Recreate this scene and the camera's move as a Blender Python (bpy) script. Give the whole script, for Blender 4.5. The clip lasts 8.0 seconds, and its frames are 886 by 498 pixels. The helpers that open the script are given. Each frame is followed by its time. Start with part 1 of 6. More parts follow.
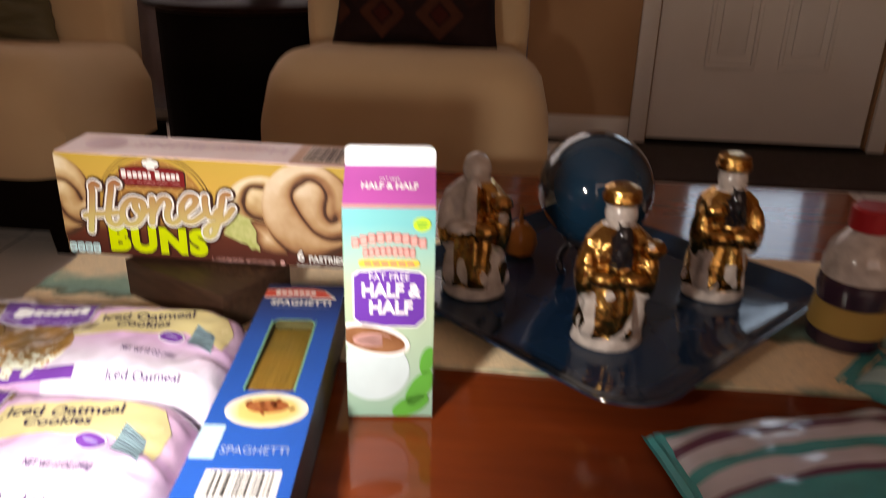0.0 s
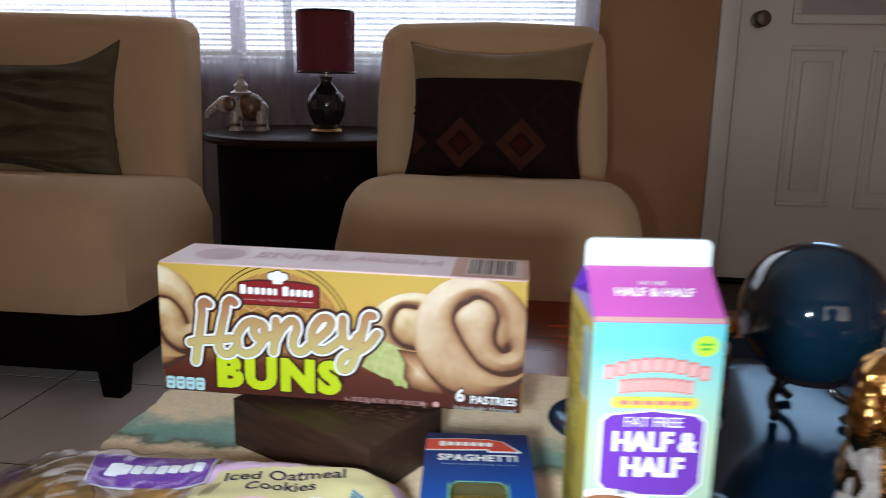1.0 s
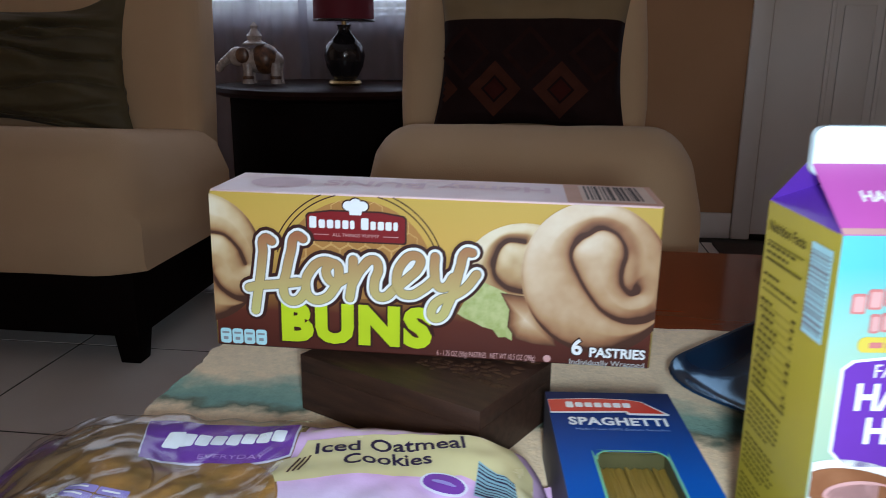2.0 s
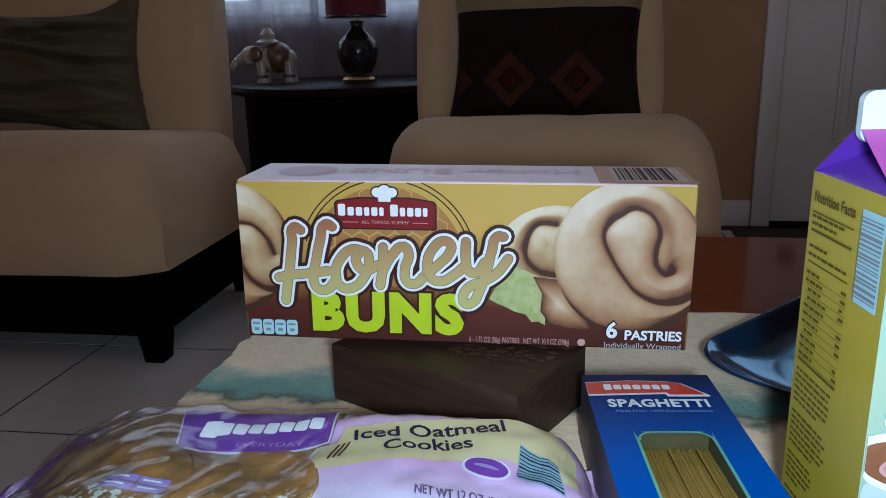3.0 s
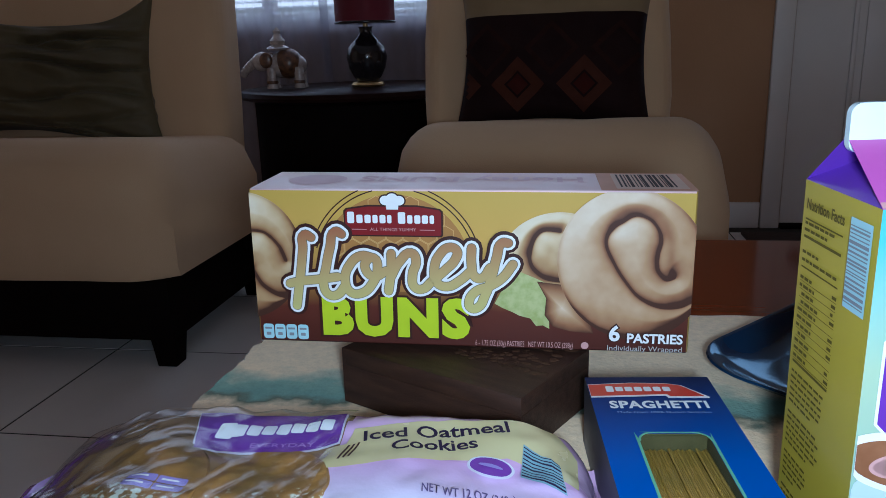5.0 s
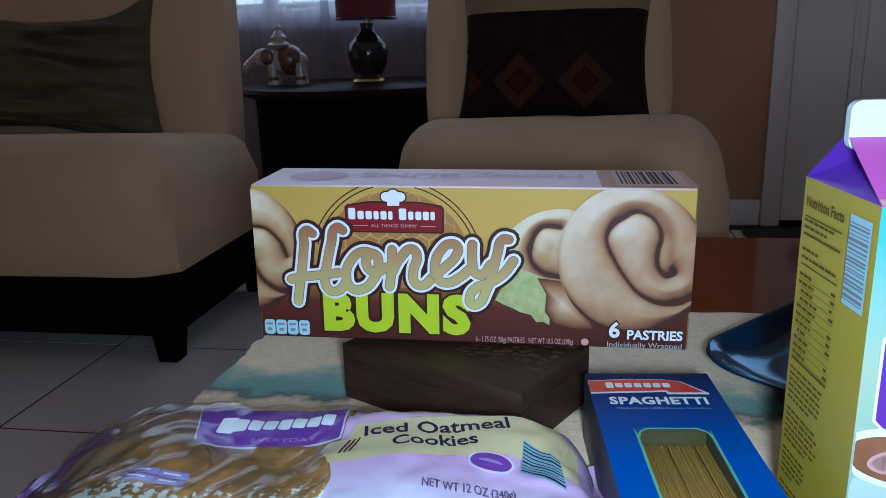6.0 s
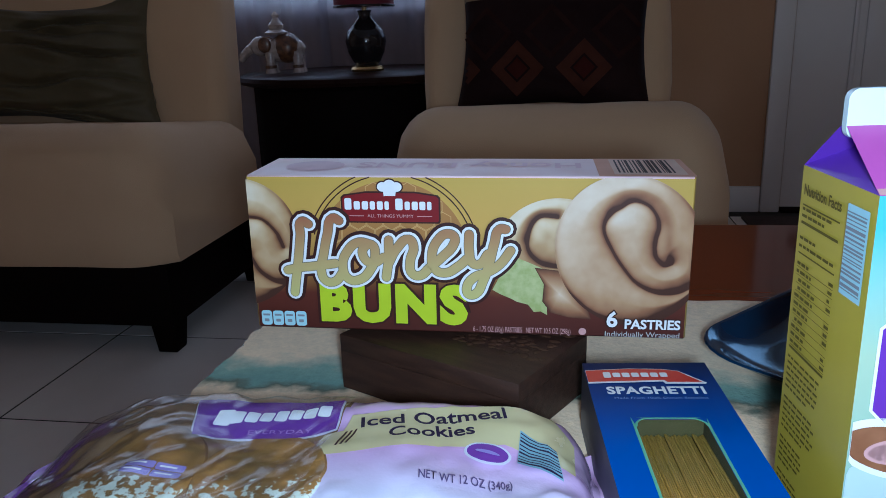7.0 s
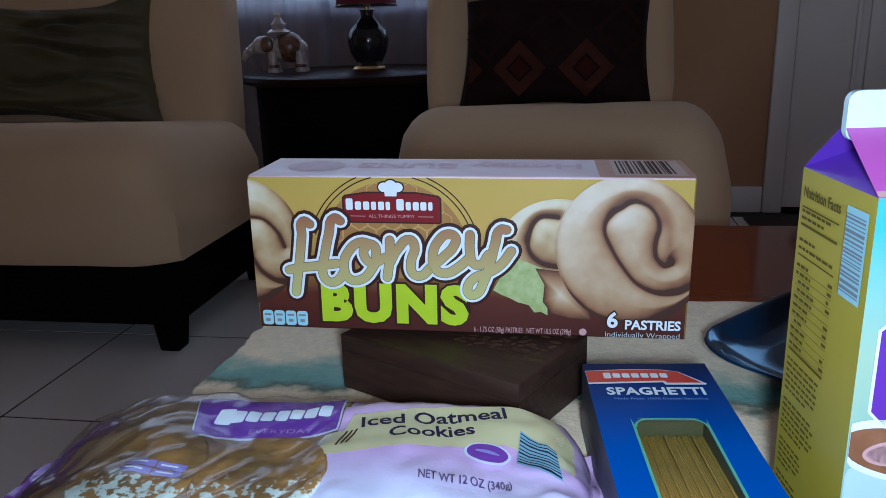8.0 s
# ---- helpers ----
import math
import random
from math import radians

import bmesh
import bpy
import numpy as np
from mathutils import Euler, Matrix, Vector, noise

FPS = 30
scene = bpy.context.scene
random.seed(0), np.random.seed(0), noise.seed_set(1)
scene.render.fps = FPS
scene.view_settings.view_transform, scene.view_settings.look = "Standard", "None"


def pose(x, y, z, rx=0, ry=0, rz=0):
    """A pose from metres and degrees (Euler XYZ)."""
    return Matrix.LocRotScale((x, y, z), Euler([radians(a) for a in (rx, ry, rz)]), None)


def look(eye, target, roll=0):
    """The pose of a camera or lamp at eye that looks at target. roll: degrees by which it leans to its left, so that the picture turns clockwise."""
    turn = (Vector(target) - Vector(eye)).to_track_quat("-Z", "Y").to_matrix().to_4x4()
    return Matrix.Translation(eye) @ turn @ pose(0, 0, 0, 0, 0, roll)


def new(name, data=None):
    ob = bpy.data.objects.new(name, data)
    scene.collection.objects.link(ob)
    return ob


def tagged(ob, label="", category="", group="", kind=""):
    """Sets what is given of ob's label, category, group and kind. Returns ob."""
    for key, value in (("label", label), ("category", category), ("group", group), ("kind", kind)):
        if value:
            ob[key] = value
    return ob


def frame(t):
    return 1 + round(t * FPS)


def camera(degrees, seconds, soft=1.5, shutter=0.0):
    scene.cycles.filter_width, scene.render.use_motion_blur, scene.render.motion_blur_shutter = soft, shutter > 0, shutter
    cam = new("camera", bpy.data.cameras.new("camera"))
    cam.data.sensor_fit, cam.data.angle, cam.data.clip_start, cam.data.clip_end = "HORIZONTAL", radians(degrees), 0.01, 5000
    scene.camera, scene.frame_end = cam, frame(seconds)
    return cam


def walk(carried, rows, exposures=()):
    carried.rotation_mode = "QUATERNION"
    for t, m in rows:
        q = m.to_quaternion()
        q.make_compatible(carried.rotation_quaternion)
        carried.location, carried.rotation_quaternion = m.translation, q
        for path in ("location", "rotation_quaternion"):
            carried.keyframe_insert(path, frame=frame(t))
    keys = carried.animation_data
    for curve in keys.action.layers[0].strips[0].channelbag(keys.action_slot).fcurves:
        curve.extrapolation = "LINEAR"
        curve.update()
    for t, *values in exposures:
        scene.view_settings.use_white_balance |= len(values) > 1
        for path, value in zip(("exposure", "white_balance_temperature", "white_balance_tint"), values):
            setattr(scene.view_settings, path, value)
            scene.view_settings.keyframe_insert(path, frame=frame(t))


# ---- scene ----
cam = camera(59.7, 8.0, soft=0.8, shutter=0.6)
PATH = [
    (0, (0.030, 0.158, 0.861), (-0.135, 1.986, 0.068), 1.4),
    (0.2, (0.006, 0.174, 0.849), (-0.157, 2.060, 0.205), 1.6),
    (0.3, (-0.009, 0.184, 0.846), (-0.138, 2.098, 0.280), 1.6),
    (0.4, (-0.02, 0.198, 0.842), (-0.189, 2.112, 0.286), -0.2),
    (0.5, (-0.038, 0.213, 0.835), (-0.215, 2.123, 0.268), -0.1),
    (1, (-0.136, 0.299, 0.779), (-0.376, 2.237, 0.347), 1.0),
    (1.5, (-0.194, 0.355, 0.754), (-0.446, 2.29, 0.317), -0.6),
    (2, (-0.226, 0.395, 0.722), (-0.469, 2.313, 0.207), 0.4),
    (2.2, (-0.235, 0.403, 0.718), (-0.477, 2.32, 0.203), -0.6),
    (3.5, (-0.238, 0.392, 0.712), (-0.527, 2.299, 0.185), -1.3),
    (4, (-0.234, 0.389, 0.717), (-0.529, 2.296, 0.191), -1.8),
    (4.5, (-0.233, 0.386, 0.719), (-0.537, 2.295, 0.204), -1.8),
    (6, (-0.233, 0.382, 0.719), (-0.54, 2.288, 0.196), -1.6),
    (6.5, (-0.234, 0.382, 0.717), (-0.55, 2.28, 0.174), -1.3),
    (7, (-0.231, 0.385, 0.72), (-0.538, 2.283, 0.166), -1.9),
    (7.5, (-0.23, 0.383, 0.721), (-0.546, 2.281, 0.174), -2.1),
    (8, (-0.23, 0.384, 0.721), (-0.542, 2.28, 0.166), -1.8),
]
EXPOSURES = [(0.0, -0.30, 8700, 27), (0.6, -0.14, 7500, 20), (1.0, -0.20, 6300, 13), (1.6, -0.32, 6100, 13), (2.2, -0.60, 5700, 11), (3.5, -0.76, 5300, 10), (4.7, -0.76, 5200, 10), (6.2, -0.79, 5000, 10), (8.0, -0.79, 5000, 10)]
walk(cam, [(t, look(eye, target, roll)) for t, eye, target, roll in PATH], EXPOSURES)
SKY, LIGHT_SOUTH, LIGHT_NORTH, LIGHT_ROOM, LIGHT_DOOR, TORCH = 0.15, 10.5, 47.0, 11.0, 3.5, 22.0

# ---------------------------------------------------------------- world and light
world = bpy.data.worlds.new("world")
scene.world = world
world.use_nodes = True
wn = world.node_tree
sky = wn.nodes.new("ShaderNodeTexSky")
sky.sky_type, sky.sun_disc = "NISHITA", False
sky.sun_elevation, sky.sun_rotation = radians(48), radians(200)
wn.links.new(sky.outputs[0], wn.nodes["Background"].inputs[0])
wn.nodes["Background"].inputs[1].default_value = SKY

sun = new("sun", bpy.data.lights.new("sun", "SUN"))
sun.data.energy, sun.data.angle, sun.data.color = 2.5, radians(0.5), (1.0, 0.95, 0.88)
sun.matrix_world = look((0, 0, 10), (0.4, 6, 0))


def window_light(name, at, toward, width, height, watts, colour):
    lamp = new(name, bpy.data.lights.new(name, "AREA"))
    lamp.data.shape, lamp.data.size, lamp.data.size_y = "RECTANGLE", width, height
    lamp.data.energy, lamp.data.color = watts, colour
    lamp.matrix_world = look(at, toward)
    return lamp


# daylight of an assumed, unseen window behind the camera and of the window with the blinds
window_light("assumed_daylight_south", (0.95, -2.05, 1.45), (0.75, 0, 1.2), 2.2, 1.3, LIGHT_SOUTH, (1.0, 0.70, 0.45))
window_light("daylight_north", (-1.42, 3.62, 1.46), (-1.42, 0, 1.2), 2.8, 1.15, LIGHT_NORTH, (0.9, 0.96, 1.0))

window_light("daylight_north_room", (-1.42, 3.30, 1.44), (-1.30, 0, 0.75), 2.7, 1.15, LIGHT_ROOM, (0.92, 0.95, 1.0))
window_light("daylight_door", (1.09, 3.66, 1.385), (1.09, 0, 1.185), 0.56, 0.58, LIGHT_DOOR, (0.44, 0.72, 1.0))

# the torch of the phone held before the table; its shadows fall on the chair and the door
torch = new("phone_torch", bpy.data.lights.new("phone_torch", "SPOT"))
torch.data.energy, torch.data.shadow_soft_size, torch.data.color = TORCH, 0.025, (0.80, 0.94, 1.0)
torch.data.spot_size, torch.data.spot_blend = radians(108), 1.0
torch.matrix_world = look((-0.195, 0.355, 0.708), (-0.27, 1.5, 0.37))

# ---------------------------------------------------------------- materials


def material(name, colour, rough=0.6, metal=0.0, second=None, scale=20.0, amount=0.5, bump=0.0, bump_scale=200.0,
             coat=0.0, fine=None, stretch=(1, 1, 1), spec=0.5, sheen=0.0):
    """A surface with two scales of variation: a broad noise between two colours and a fine grain in the relief."""
    m = bpy.data.materials.new(name)
    m.use_nodes = True
    n, l = m.node_tree.nodes, m.node_tree.links
    b = n["Principled BSDF"]
    b.inputs["Base Color"].default_value = (*colour, 1)
    b.inputs["Roughness"].default_value = rough
    b.inputs["Metallic"].default_value = metal
    b.inputs["Coat Weight"].default_value = coat
    b.inputs["Coat Roughness"].default_value = 0.08
    b.inputs["Specular IOR Level"].default_value = spec
    b.inputs["Sheen Weight"].default_value = sheen
    co = n.new("ShaderNodeTexCoord")
    mp = n.new("ShaderNodeMapping")
    mp.inputs["Scale"].default_value = stretch
    l.new(co.outputs["Object"], mp.inputs["Vector"])
    if second:
        t1 = n.new("ShaderNodeTexNoise")
        t1.inputs["Scale"].default_value, t1.inputs["Detail"].default_value = scale, 6
        r = n.new("ShaderNodeValToRGB")
        r.color_ramp.elements[0].position, r.color_ramp.elements[1].position = 0.5 - amount / 2, 0.5 + amount / 2
        r.color_ramp.elements[0].color, r.color_ramp.elements[1].color = (*colour, 1), (*second, 1)
        l.new(mp.outputs[0], t1.inputs["Vector"])
        l.new(t1.outputs["Fac"], r.inputs[0])
        l.new(r.outputs[0], b.inputs["Base Color"])
        rr = n.new("ShaderNodeMapRange")
        rr.inputs["To Min"].default_value, rr.inputs["To Max"].default_value = max(0.02, rough * 0.8), min(1, rough * 1.2)
        l.new(t1.outputs["Fac"], rr.inputs["Value"])
        l.new(rr.outputs[0], b.inputs["Roughness"])
    if bump:
        t2 = n.new("ShaderNodeTexNoise")
        t2.inputs["Scale"].default_value, t2.inputs["Detail"].default_value = bump_scale, 4
        bp = n.new("ShaderNodeBump")
        bp.inputs["Strength"].default_value, bp.inputs["Distance"].default_value = bump, 0.002
        l.new(mp.outputs[0], t2.inputs["Vector"])
        l.new(t2.outputs["Fac"], bp.inputs["Height"])
        l.new(bp.outputs[0], b.inputs["Normal"])
    return m


def ramp_material(name, stops, axis="Z", lo=0.0, hi=1.0, rough=0.4, wobble=0.0, wobble_scale=20.0, coat=0.0, bump=0.0):
    """Printed or dyed bands of colour along one axis of the object, from lo to hi metres."""
    m = bpy.data.materials.new(name)
    m.use_nodes = True
    n, l = m.node_tree.nodes, m.node_tree.links
    b = n["Principled BSDF"]
    b.inputs["Roughness"].default_value = max(rough, 0.5)
    b.inputs["Specular IOR Level"].default_value = 0.22
    b.inputs["Coat Weight"].default_value = coat * 0.3
    co, sp = n.new("ShaderNodeTexCoord"), n.new("ShaderNodeSeparateXYZ")
    l.new(co.outputs["Object"], sp.inputs[0])
    mr = n.new("ShaderNodeMapRange")
    mr.inputs["From Min"].default_value, mr.inputs["From Max"].default_value = lo, hi
    no = n.new("ShaderNodeTexNoise")
    no.inputs["Scale"].default_value, no.inputs["Detail"].default_value = wobble_scale, 6
    l.new(co.outputs["Object"], no.inputs["Vector"])
    ad = n.new("ShaderNodeMath")
    ad.operation = "MULTIPLY_ADD"
    ad.inputs[1].default_value = wobble
    l.new(no.outputs["Fac"], ad.inputs[0])
    l.new(sp.outputs[axis], ad.inputs[2])
    l.new(ad.outputs[0], mr.inputs["Value"])
    r = n.new("ShaderNodeValToRGB")
    while len(r.color_ramp.elements) < len(stops):
        r.color_ramp.elements.new(0.5)
    for e, (p, c) in zip(r.color_ramp.elements, stops):
        e.position, e.color = p, (*c, 1)
    l.new(mr.outputs[0], r.inputs[0])
    l.new(r.outputs[0], b.inputs["Base Color"])
    if bump:
        bp = n.new("ShaderNodeBump")
        bp.inputs["Strength"].default_value, bp.inputs["Distance"].default_value = bump, 0.002
        t2 = n.new("ShaderNodeTexNoise")
        t2.inputs["Scale"].default_value = 300
        l.new(co.outputs["Object"], t2.inputs["Vector"])
        l.new(t2.outputs["Fac"], bp.inputs["Height"])
        l.new(bp.outputs[0], b.inputs["Normal"])
    return m


def picture_material(name, stops, rough=0.35):
    """A printed round picture: colour from its middle outwards, with fine mottling."""
    m = bpy.data.materials.new(name)
    m.use_nodes = True
    n, l = m.node_tree.nodes, m.node_tree.links
    b = n["Principled BSDF"]
    b.inputs["Roughness"].default_value = max(rough, 0.5)
    b.inputs["Specular IOR Level"].default_value = 0.22
    at = n.new("ShaderNodeAttribute")
    at.attribute_name = "edge"
    co = n.new("ShaderNodeTexCoord")
    no = n.new("ShaderNodeTexNoise")
    no.inputs["Scale"].default_value, no.inputs["Detail"].default_value = 60, 5
    l.new(co.outputs["Object"], no.inputs["Vector"])
    ad = n.new("ShaderNodeMath")
    ad.operation = "MULTIPLY_ADD"
    ad.inputs[1].default_value = 0.25
    l.new(no.outputs["Fac"], ad.inputs[0])
    l.new(at.outputs["Fac"], ad.inputs[2])
    r = n.new("ShaderNodeValToRGB")
    while len(r.color_ramp.elements) < len(stops):
        r.color_ramp.elements.new(0.5)
    for e, (p, c) in zip(r.color_ramp.elements, stops):
        e.position, e.color = p, (*c, 1)
    l.new(ad.outputs[0], r.inputs[0])
    l.new(r.outputs[0], b.inputs["Base Color"])
    return m


def flat(name, colour, rough=0.4, coat=0.0):
    return material(name, colour, max(rough, 0.5), second=tuple(min(1, c * 0.9) for c in colour), scale=40, coat=coat, spec=0.2)


WALL = material("tan wall paint", (0.43, 0.235, 0.115), 0.75, second=(0.38, 0.205, 0.10), scale=3, bump=0.25, bump_scale=120)
WHITE = material("white paint", (0.74, 0.70, 0.66), 0.45, second=(0.68, 0.64, 0.60), scale=4, bump=0.05)
CEILING = material("ceiling paint", (0.75, 0.73, 0.70), 0.85, second=(0.70, 0.68, 0.65), scale=3, bump=0.3, bump_scale=90)
TILE = material("beige floor tile", (0.80, 0.74, 0.68), 0.34, second=(0.70, 0.64, 0.58), scale=5, amount=0.7, bump=0.04)
GROUT = material("dark grout", (0.045, 0.038, 0.032), 0.9, second=(0.03, 0.026, 0.022), scale=30)
CREAM = material("cream upholstery", (0.62, 0.415, 0.235), 0.9, second=(0.54, 0.355, 0.195), scale=5, amount=0.8, bump=0.35, bump_scale=500, sheen=0.08)
ESPRESSO = material("espresso wood", (0.004, 0.0025, 0.0022), 0.7, spec=0.04, second=(0.007, 0.0035, 0.003), scale=9, stretch=(1, 8, 8), bump=0.05)
CHERRY = material("glossy cherry wood", (0.26, 0.047, 0.012), 0.09, second=(0.14, 0.024, 0.007), scale=5, amount=0.7, stretch=(1.0, 9, 9), coat=0.25, spec=0.3)
KHAKI = material("khaki satin", (0.115, 0.092, 0.045), 0.6, second=(0.085, 0.066, 0.032), scale=7, bump=0.2, bump_scale=350, spec=0.3, sheen=0.05)
BAND = material("taupe suede", (0.27, 0.185, 0.095), 0.8, second=(0.22, 0.15, 0.075), scale=9, bump=0.2, bump_scale=350, spec=0.2, sheen=0.05)
MAROON = material("dark brown velvet", (0.017, 0.0055, 0.0045), 0.9, spec=0.15, second=(0.012, 0.004, 0.0035), scale=12, bump=0.3, bump_scale=400)
DIAMOND = material("rust diamond weave", (0.066, 0.019, 0.010), 0.9, spec=0.1, second=(0.05, 0.016, 0.009), scale=40, bump=0.3, bump_scale=400)
RUST = material("red diamond weave", (0.05, 0.008, 0.005), 0.9, spec=0.1, second=(0.036, 0.007, 0.005), scale=40, bump=0.3, bump_scale=400)
FAINT_RUST = material("faint brown diamond weave", (0.026, 0.0085, 0.006), 0.9, spec=0.1, second=(0.021, 0.007, 0.005), scale=40, bump=0.3, bump_scale=400)
SHADE = material("wine lamp shade", (0.12, 0.006, 0.016), 0.75, second=(0.13, 0.006, 0.018), scale=20, bump=0.2, bump_scale=400)
BLACK_GLAZE = material("black glaze", (0.012, 0.010, 0.012), 0.12, second=(0.02, 0.016, 0.018), scale=12)
BRASS = material("aged brass", (0.55, 0.38, 0.17), 0.35, 1.0, second=(0.42, 0.28, 0.12), scale=25)
PEWTER = material("aged bronze knob", (0.14, 0.11, 0.085), 0.4, 0.9, second=(0.10, 0.08, 0.06), scale=30)
GOLD = material("gold lustre glaze", (0.70, 0.40, 0.12), 0.20, 1.0, second=(0.34, 0.15, 0.045), scale=70, amount=0.30, bump=0.9, bump_scale=110)
PORCELAIN = material("white porcelain", (0.62, 0.56, 0.52), 0.15, second=(0.42, 0.36, 0.33), scale=60, amount=0.3, coat=0.3)
NAVY = material("navy glaze", (0.005, 0.020, 0.050), 0.09, spec=0.32, second=(0.008, 0.032, 0.072), scale=7)
NAVY_SPHERE = material("deep teal glaze", (0.004, 0.024, 0.050), 0.05, second=(0.006, 0.034, 0.062), scale=7, coat=0.6)
WALNUT = material("dark carved wood", (0.052, 0.023, 0.013), 0.5, spec=0.35, second=(0.022, 0.0095, 0.006), scale=12, stretch=(2, 14, 14), bump=0.3, bump_scale=160)
GOURD = material("amber gourd", (0.48, 0.17, 0.03), 0.25, second=(0.36, 0.11, 0.02), scale=40, coat=0.4)
BLIND = material("white blind slat", (0.80, 0.80, 0.78), 0.5, second=(0.75, 0.75, 0.73), scale=5)
bl_n, bl_l = BLIND.node_tree.nodes, BLIND.node_tree.links
bl_mix, bl_tr = bl_n.new("ShaderNodeMixShader"), bl_n.new("ShaderNodeBsdfTranslucent")
bl_tr.inputs["Color"].default_value = (0.86, 0.92, 0.96, 1)
bl_mix.inputs[0].default_value = 0.6
bl_l.new(bl_n["Principled BSDF"].outputs[0], bl_mix.inputs[1])
bl_l.new(bl_tr.outputs[0], bl_mix.inputs[2])
bl_l.new(bl_mix.outputs[0], bl_n["Material Output"].inputs[0])
RUNNER = ramp_material("striped runner cloth", [(0.0, (0.20, 0.30, 0.23)), (0.06, (0.26, 0.36, 0.27)), (0.13, (0.92, 0.71, 0.46)), (0.37, (0.90, 0.68, 0.44)), (0.41, (0.15, 0.17, 0.12)), (0.44, (0.20, 0.33, 0.27)), (0.51, (0.27, 0.40, 0.31)), (0.60, (0.90, 0.70, 0.46)), (1.0, (0.93, 0.72, 0.48))],
                       "Y", 0.81, 1.14, 0.85, 0.06, 30, bump=0.4)
rn_n, rn_l = RUNNER.node_tree.nodes, RUNNER.node_tree.links
rn_b = rn_n["Principled BSDF"]
rn_old = rn_b.inputs["Base Color"].links[0].from_socket
rn_co, rn_no, rn_hs, rn_mr = rn_n.new("ShaderNodeTexCoord"), rn_n.new("ShaderNodeTexNoise"), rn_n.new("ShaderNodeHueSaturation"), rn_n.new("ShaderNodeMapRange")
rn_no.inputs["Scale"].default_value, rn_no.inputs["Detail"].default_value, rn_no.inputs["Roughness"].default_value = 130, 8, 0.75
rn_mr.inputs["From Min"].default_value, rn_mr.inputs["From Max"].default_value = 0.3, 0.7
rn_mr.inputs["To Min"].default_value, rn_mr.inputs["To Max"].default_value = 0.88, 1.14
rn_l.new(rn_co.outputs["Object"], rn_no.inputs["Vector"])
rn_l.new(rn_no.outputs["Fac"], rn_mr.inputs["Value"])
rn_l.new(rn_mr.outputs[0], rn_hs.inputs["Value"])
rn_l.new(rn_old, rn_hs.inputs["Color"])
rn_l.new(rn_hs.outputs[0], rn_b.inputs["Base Color"])
GROUND = material("pale paving", (0.45, 0.44, 0.42), 0.85, second=(0.36, 0.36, 0.34), scale=2, bump=0.3)

CARD_TOP = material("pink printed card", (0.93, 0.76, 0.80), 0.36, second=(0.90, 0.56, 0.50), scale=11, amount=0.5)
CARD_FRONT = ramp_material("gold to brown printed card", [(0.0, (0.055, 0.012, 0.008)), (0.30, (0.10, 0.022, 0.012)), (0.55, (0.42, 0.22, 0.05)), (0.75, (0.56, 0.34, 0.07)), (1.0, (0.50, 0.33, 0.06))], "Z", -0.0605, 0.0605, 0.33, 0.012, 30, coat=0.15)
CARD_GOLD = material("gold printed card", (0.50, 0.33, 0.06), 0.35, second=(0.42, 0.26, 0.05), scale=20)
BUN = picture_material("printed pastry", [(0.0, (0.74, 0.64, 0.50)), (0.25, (0.58, 0.42, 0.27)), (0.5, (0.42, 0.25, 0.125)), (0.75, (0.27, 0.12, 0.055)), (1.0, (0.06, 0.022, 0.012))])
BUN_PALE = picture_material("printed iced pastry", [(0.0, (0.76, 0.69, 0.54)), (0.25, (0.62, 0.48, 0.29)), (0.5, (0.44, 0.28, 0.13)), (0.75, (0.27, 0.13, 0.055)), (1.0, (0.06, 0.024, 0.014))])
CRUMB = material("printed green crumb", (0.34, 0.38, 0.12), 0.4, second=(0.46, 0.48, 0.20), scale=220, amount=0.3)
INK_BROWN = flat("brown ink", (0.045, 0.014, 0.010))
INK_RED = flat("red ink", (0.20, 0.010, 0.012))
INK_WHITE = flat("white ink", (0.80, 0.80, 0.80))
INK_LIME = flat("lime ink", (0.50, 0.62, 0.01))
INK_ORANGE = ramp_material("orange letter print", [(0.0, (0.52, 0.47, 0.16)), (0.40, (0.48, 0.36, 0.14)), (1.0, (0.34, 0.13, 0.06))], "Z", -0.03, 0.03, 0.4)
INK_OLIVE = flat("grey olive ink", (0.16, 0.15, 0.09))
INK_BLACK = flat("black ink", (0.012, 0.012, 0.012))
INK_GREY = flat("grey ink", (0.24, 0.25, 0.27))
INK_PURPLE = flat("purple ink", (0.13, 0.035, 0.33))
INK_MAGENTA = material("magenta print", (0.54, 0.10, 0.40), 0.33, second=(0.44, 0.085, 0.38), scale=15, coat=0.2)
INK_GREEN = flat("green ink", (0.07, 0.34, 0.05))
INK_CYAN = flat("pale cyan ink", (0.42, 0.66, 0.70))
INK_PINK = flat("salmon ink", (0.58, 0.32, 0.30))
INK_ROSE = flat("rose red ink", (0.50, 0.17, 0.16))
INK_FACTS = flat("olive print", (0.12, 0.09, 0.015))
CARTON_FRONT = ramp_material("mint printed board", [(0.0, (0.19, 0.37, 0.29)), (0.25, (0.30, 0.45, 0.36)), (0.7, (0.36, 0.47, 0.32)), (0.86, (0.24, 0.45, 0.39)), (1.0, (0.10, 0.40, 0.43))], "Z", 0.0, 0.194, 0.33, 0.02, 18, coat=0.15)
CARTON_SIDE = material("mustard printed board", (0.48, 0.37, 0.035), 0.36, second=(0.43, 0.33, 0.03), scale=12, coat=0.1)
CARTON_FIN = material("white waxed board", (0.70, 0.80, 0.82), 0.35, second=(0.64, 0.75, 0.78), scale=12, coat=0.2)
CARTON_PURPLE = material("violet gable print", (0.15, 0.045, 0.42), 0.33, second=(0.11, 0.03, 0.34), scale=12, coat=0.2)
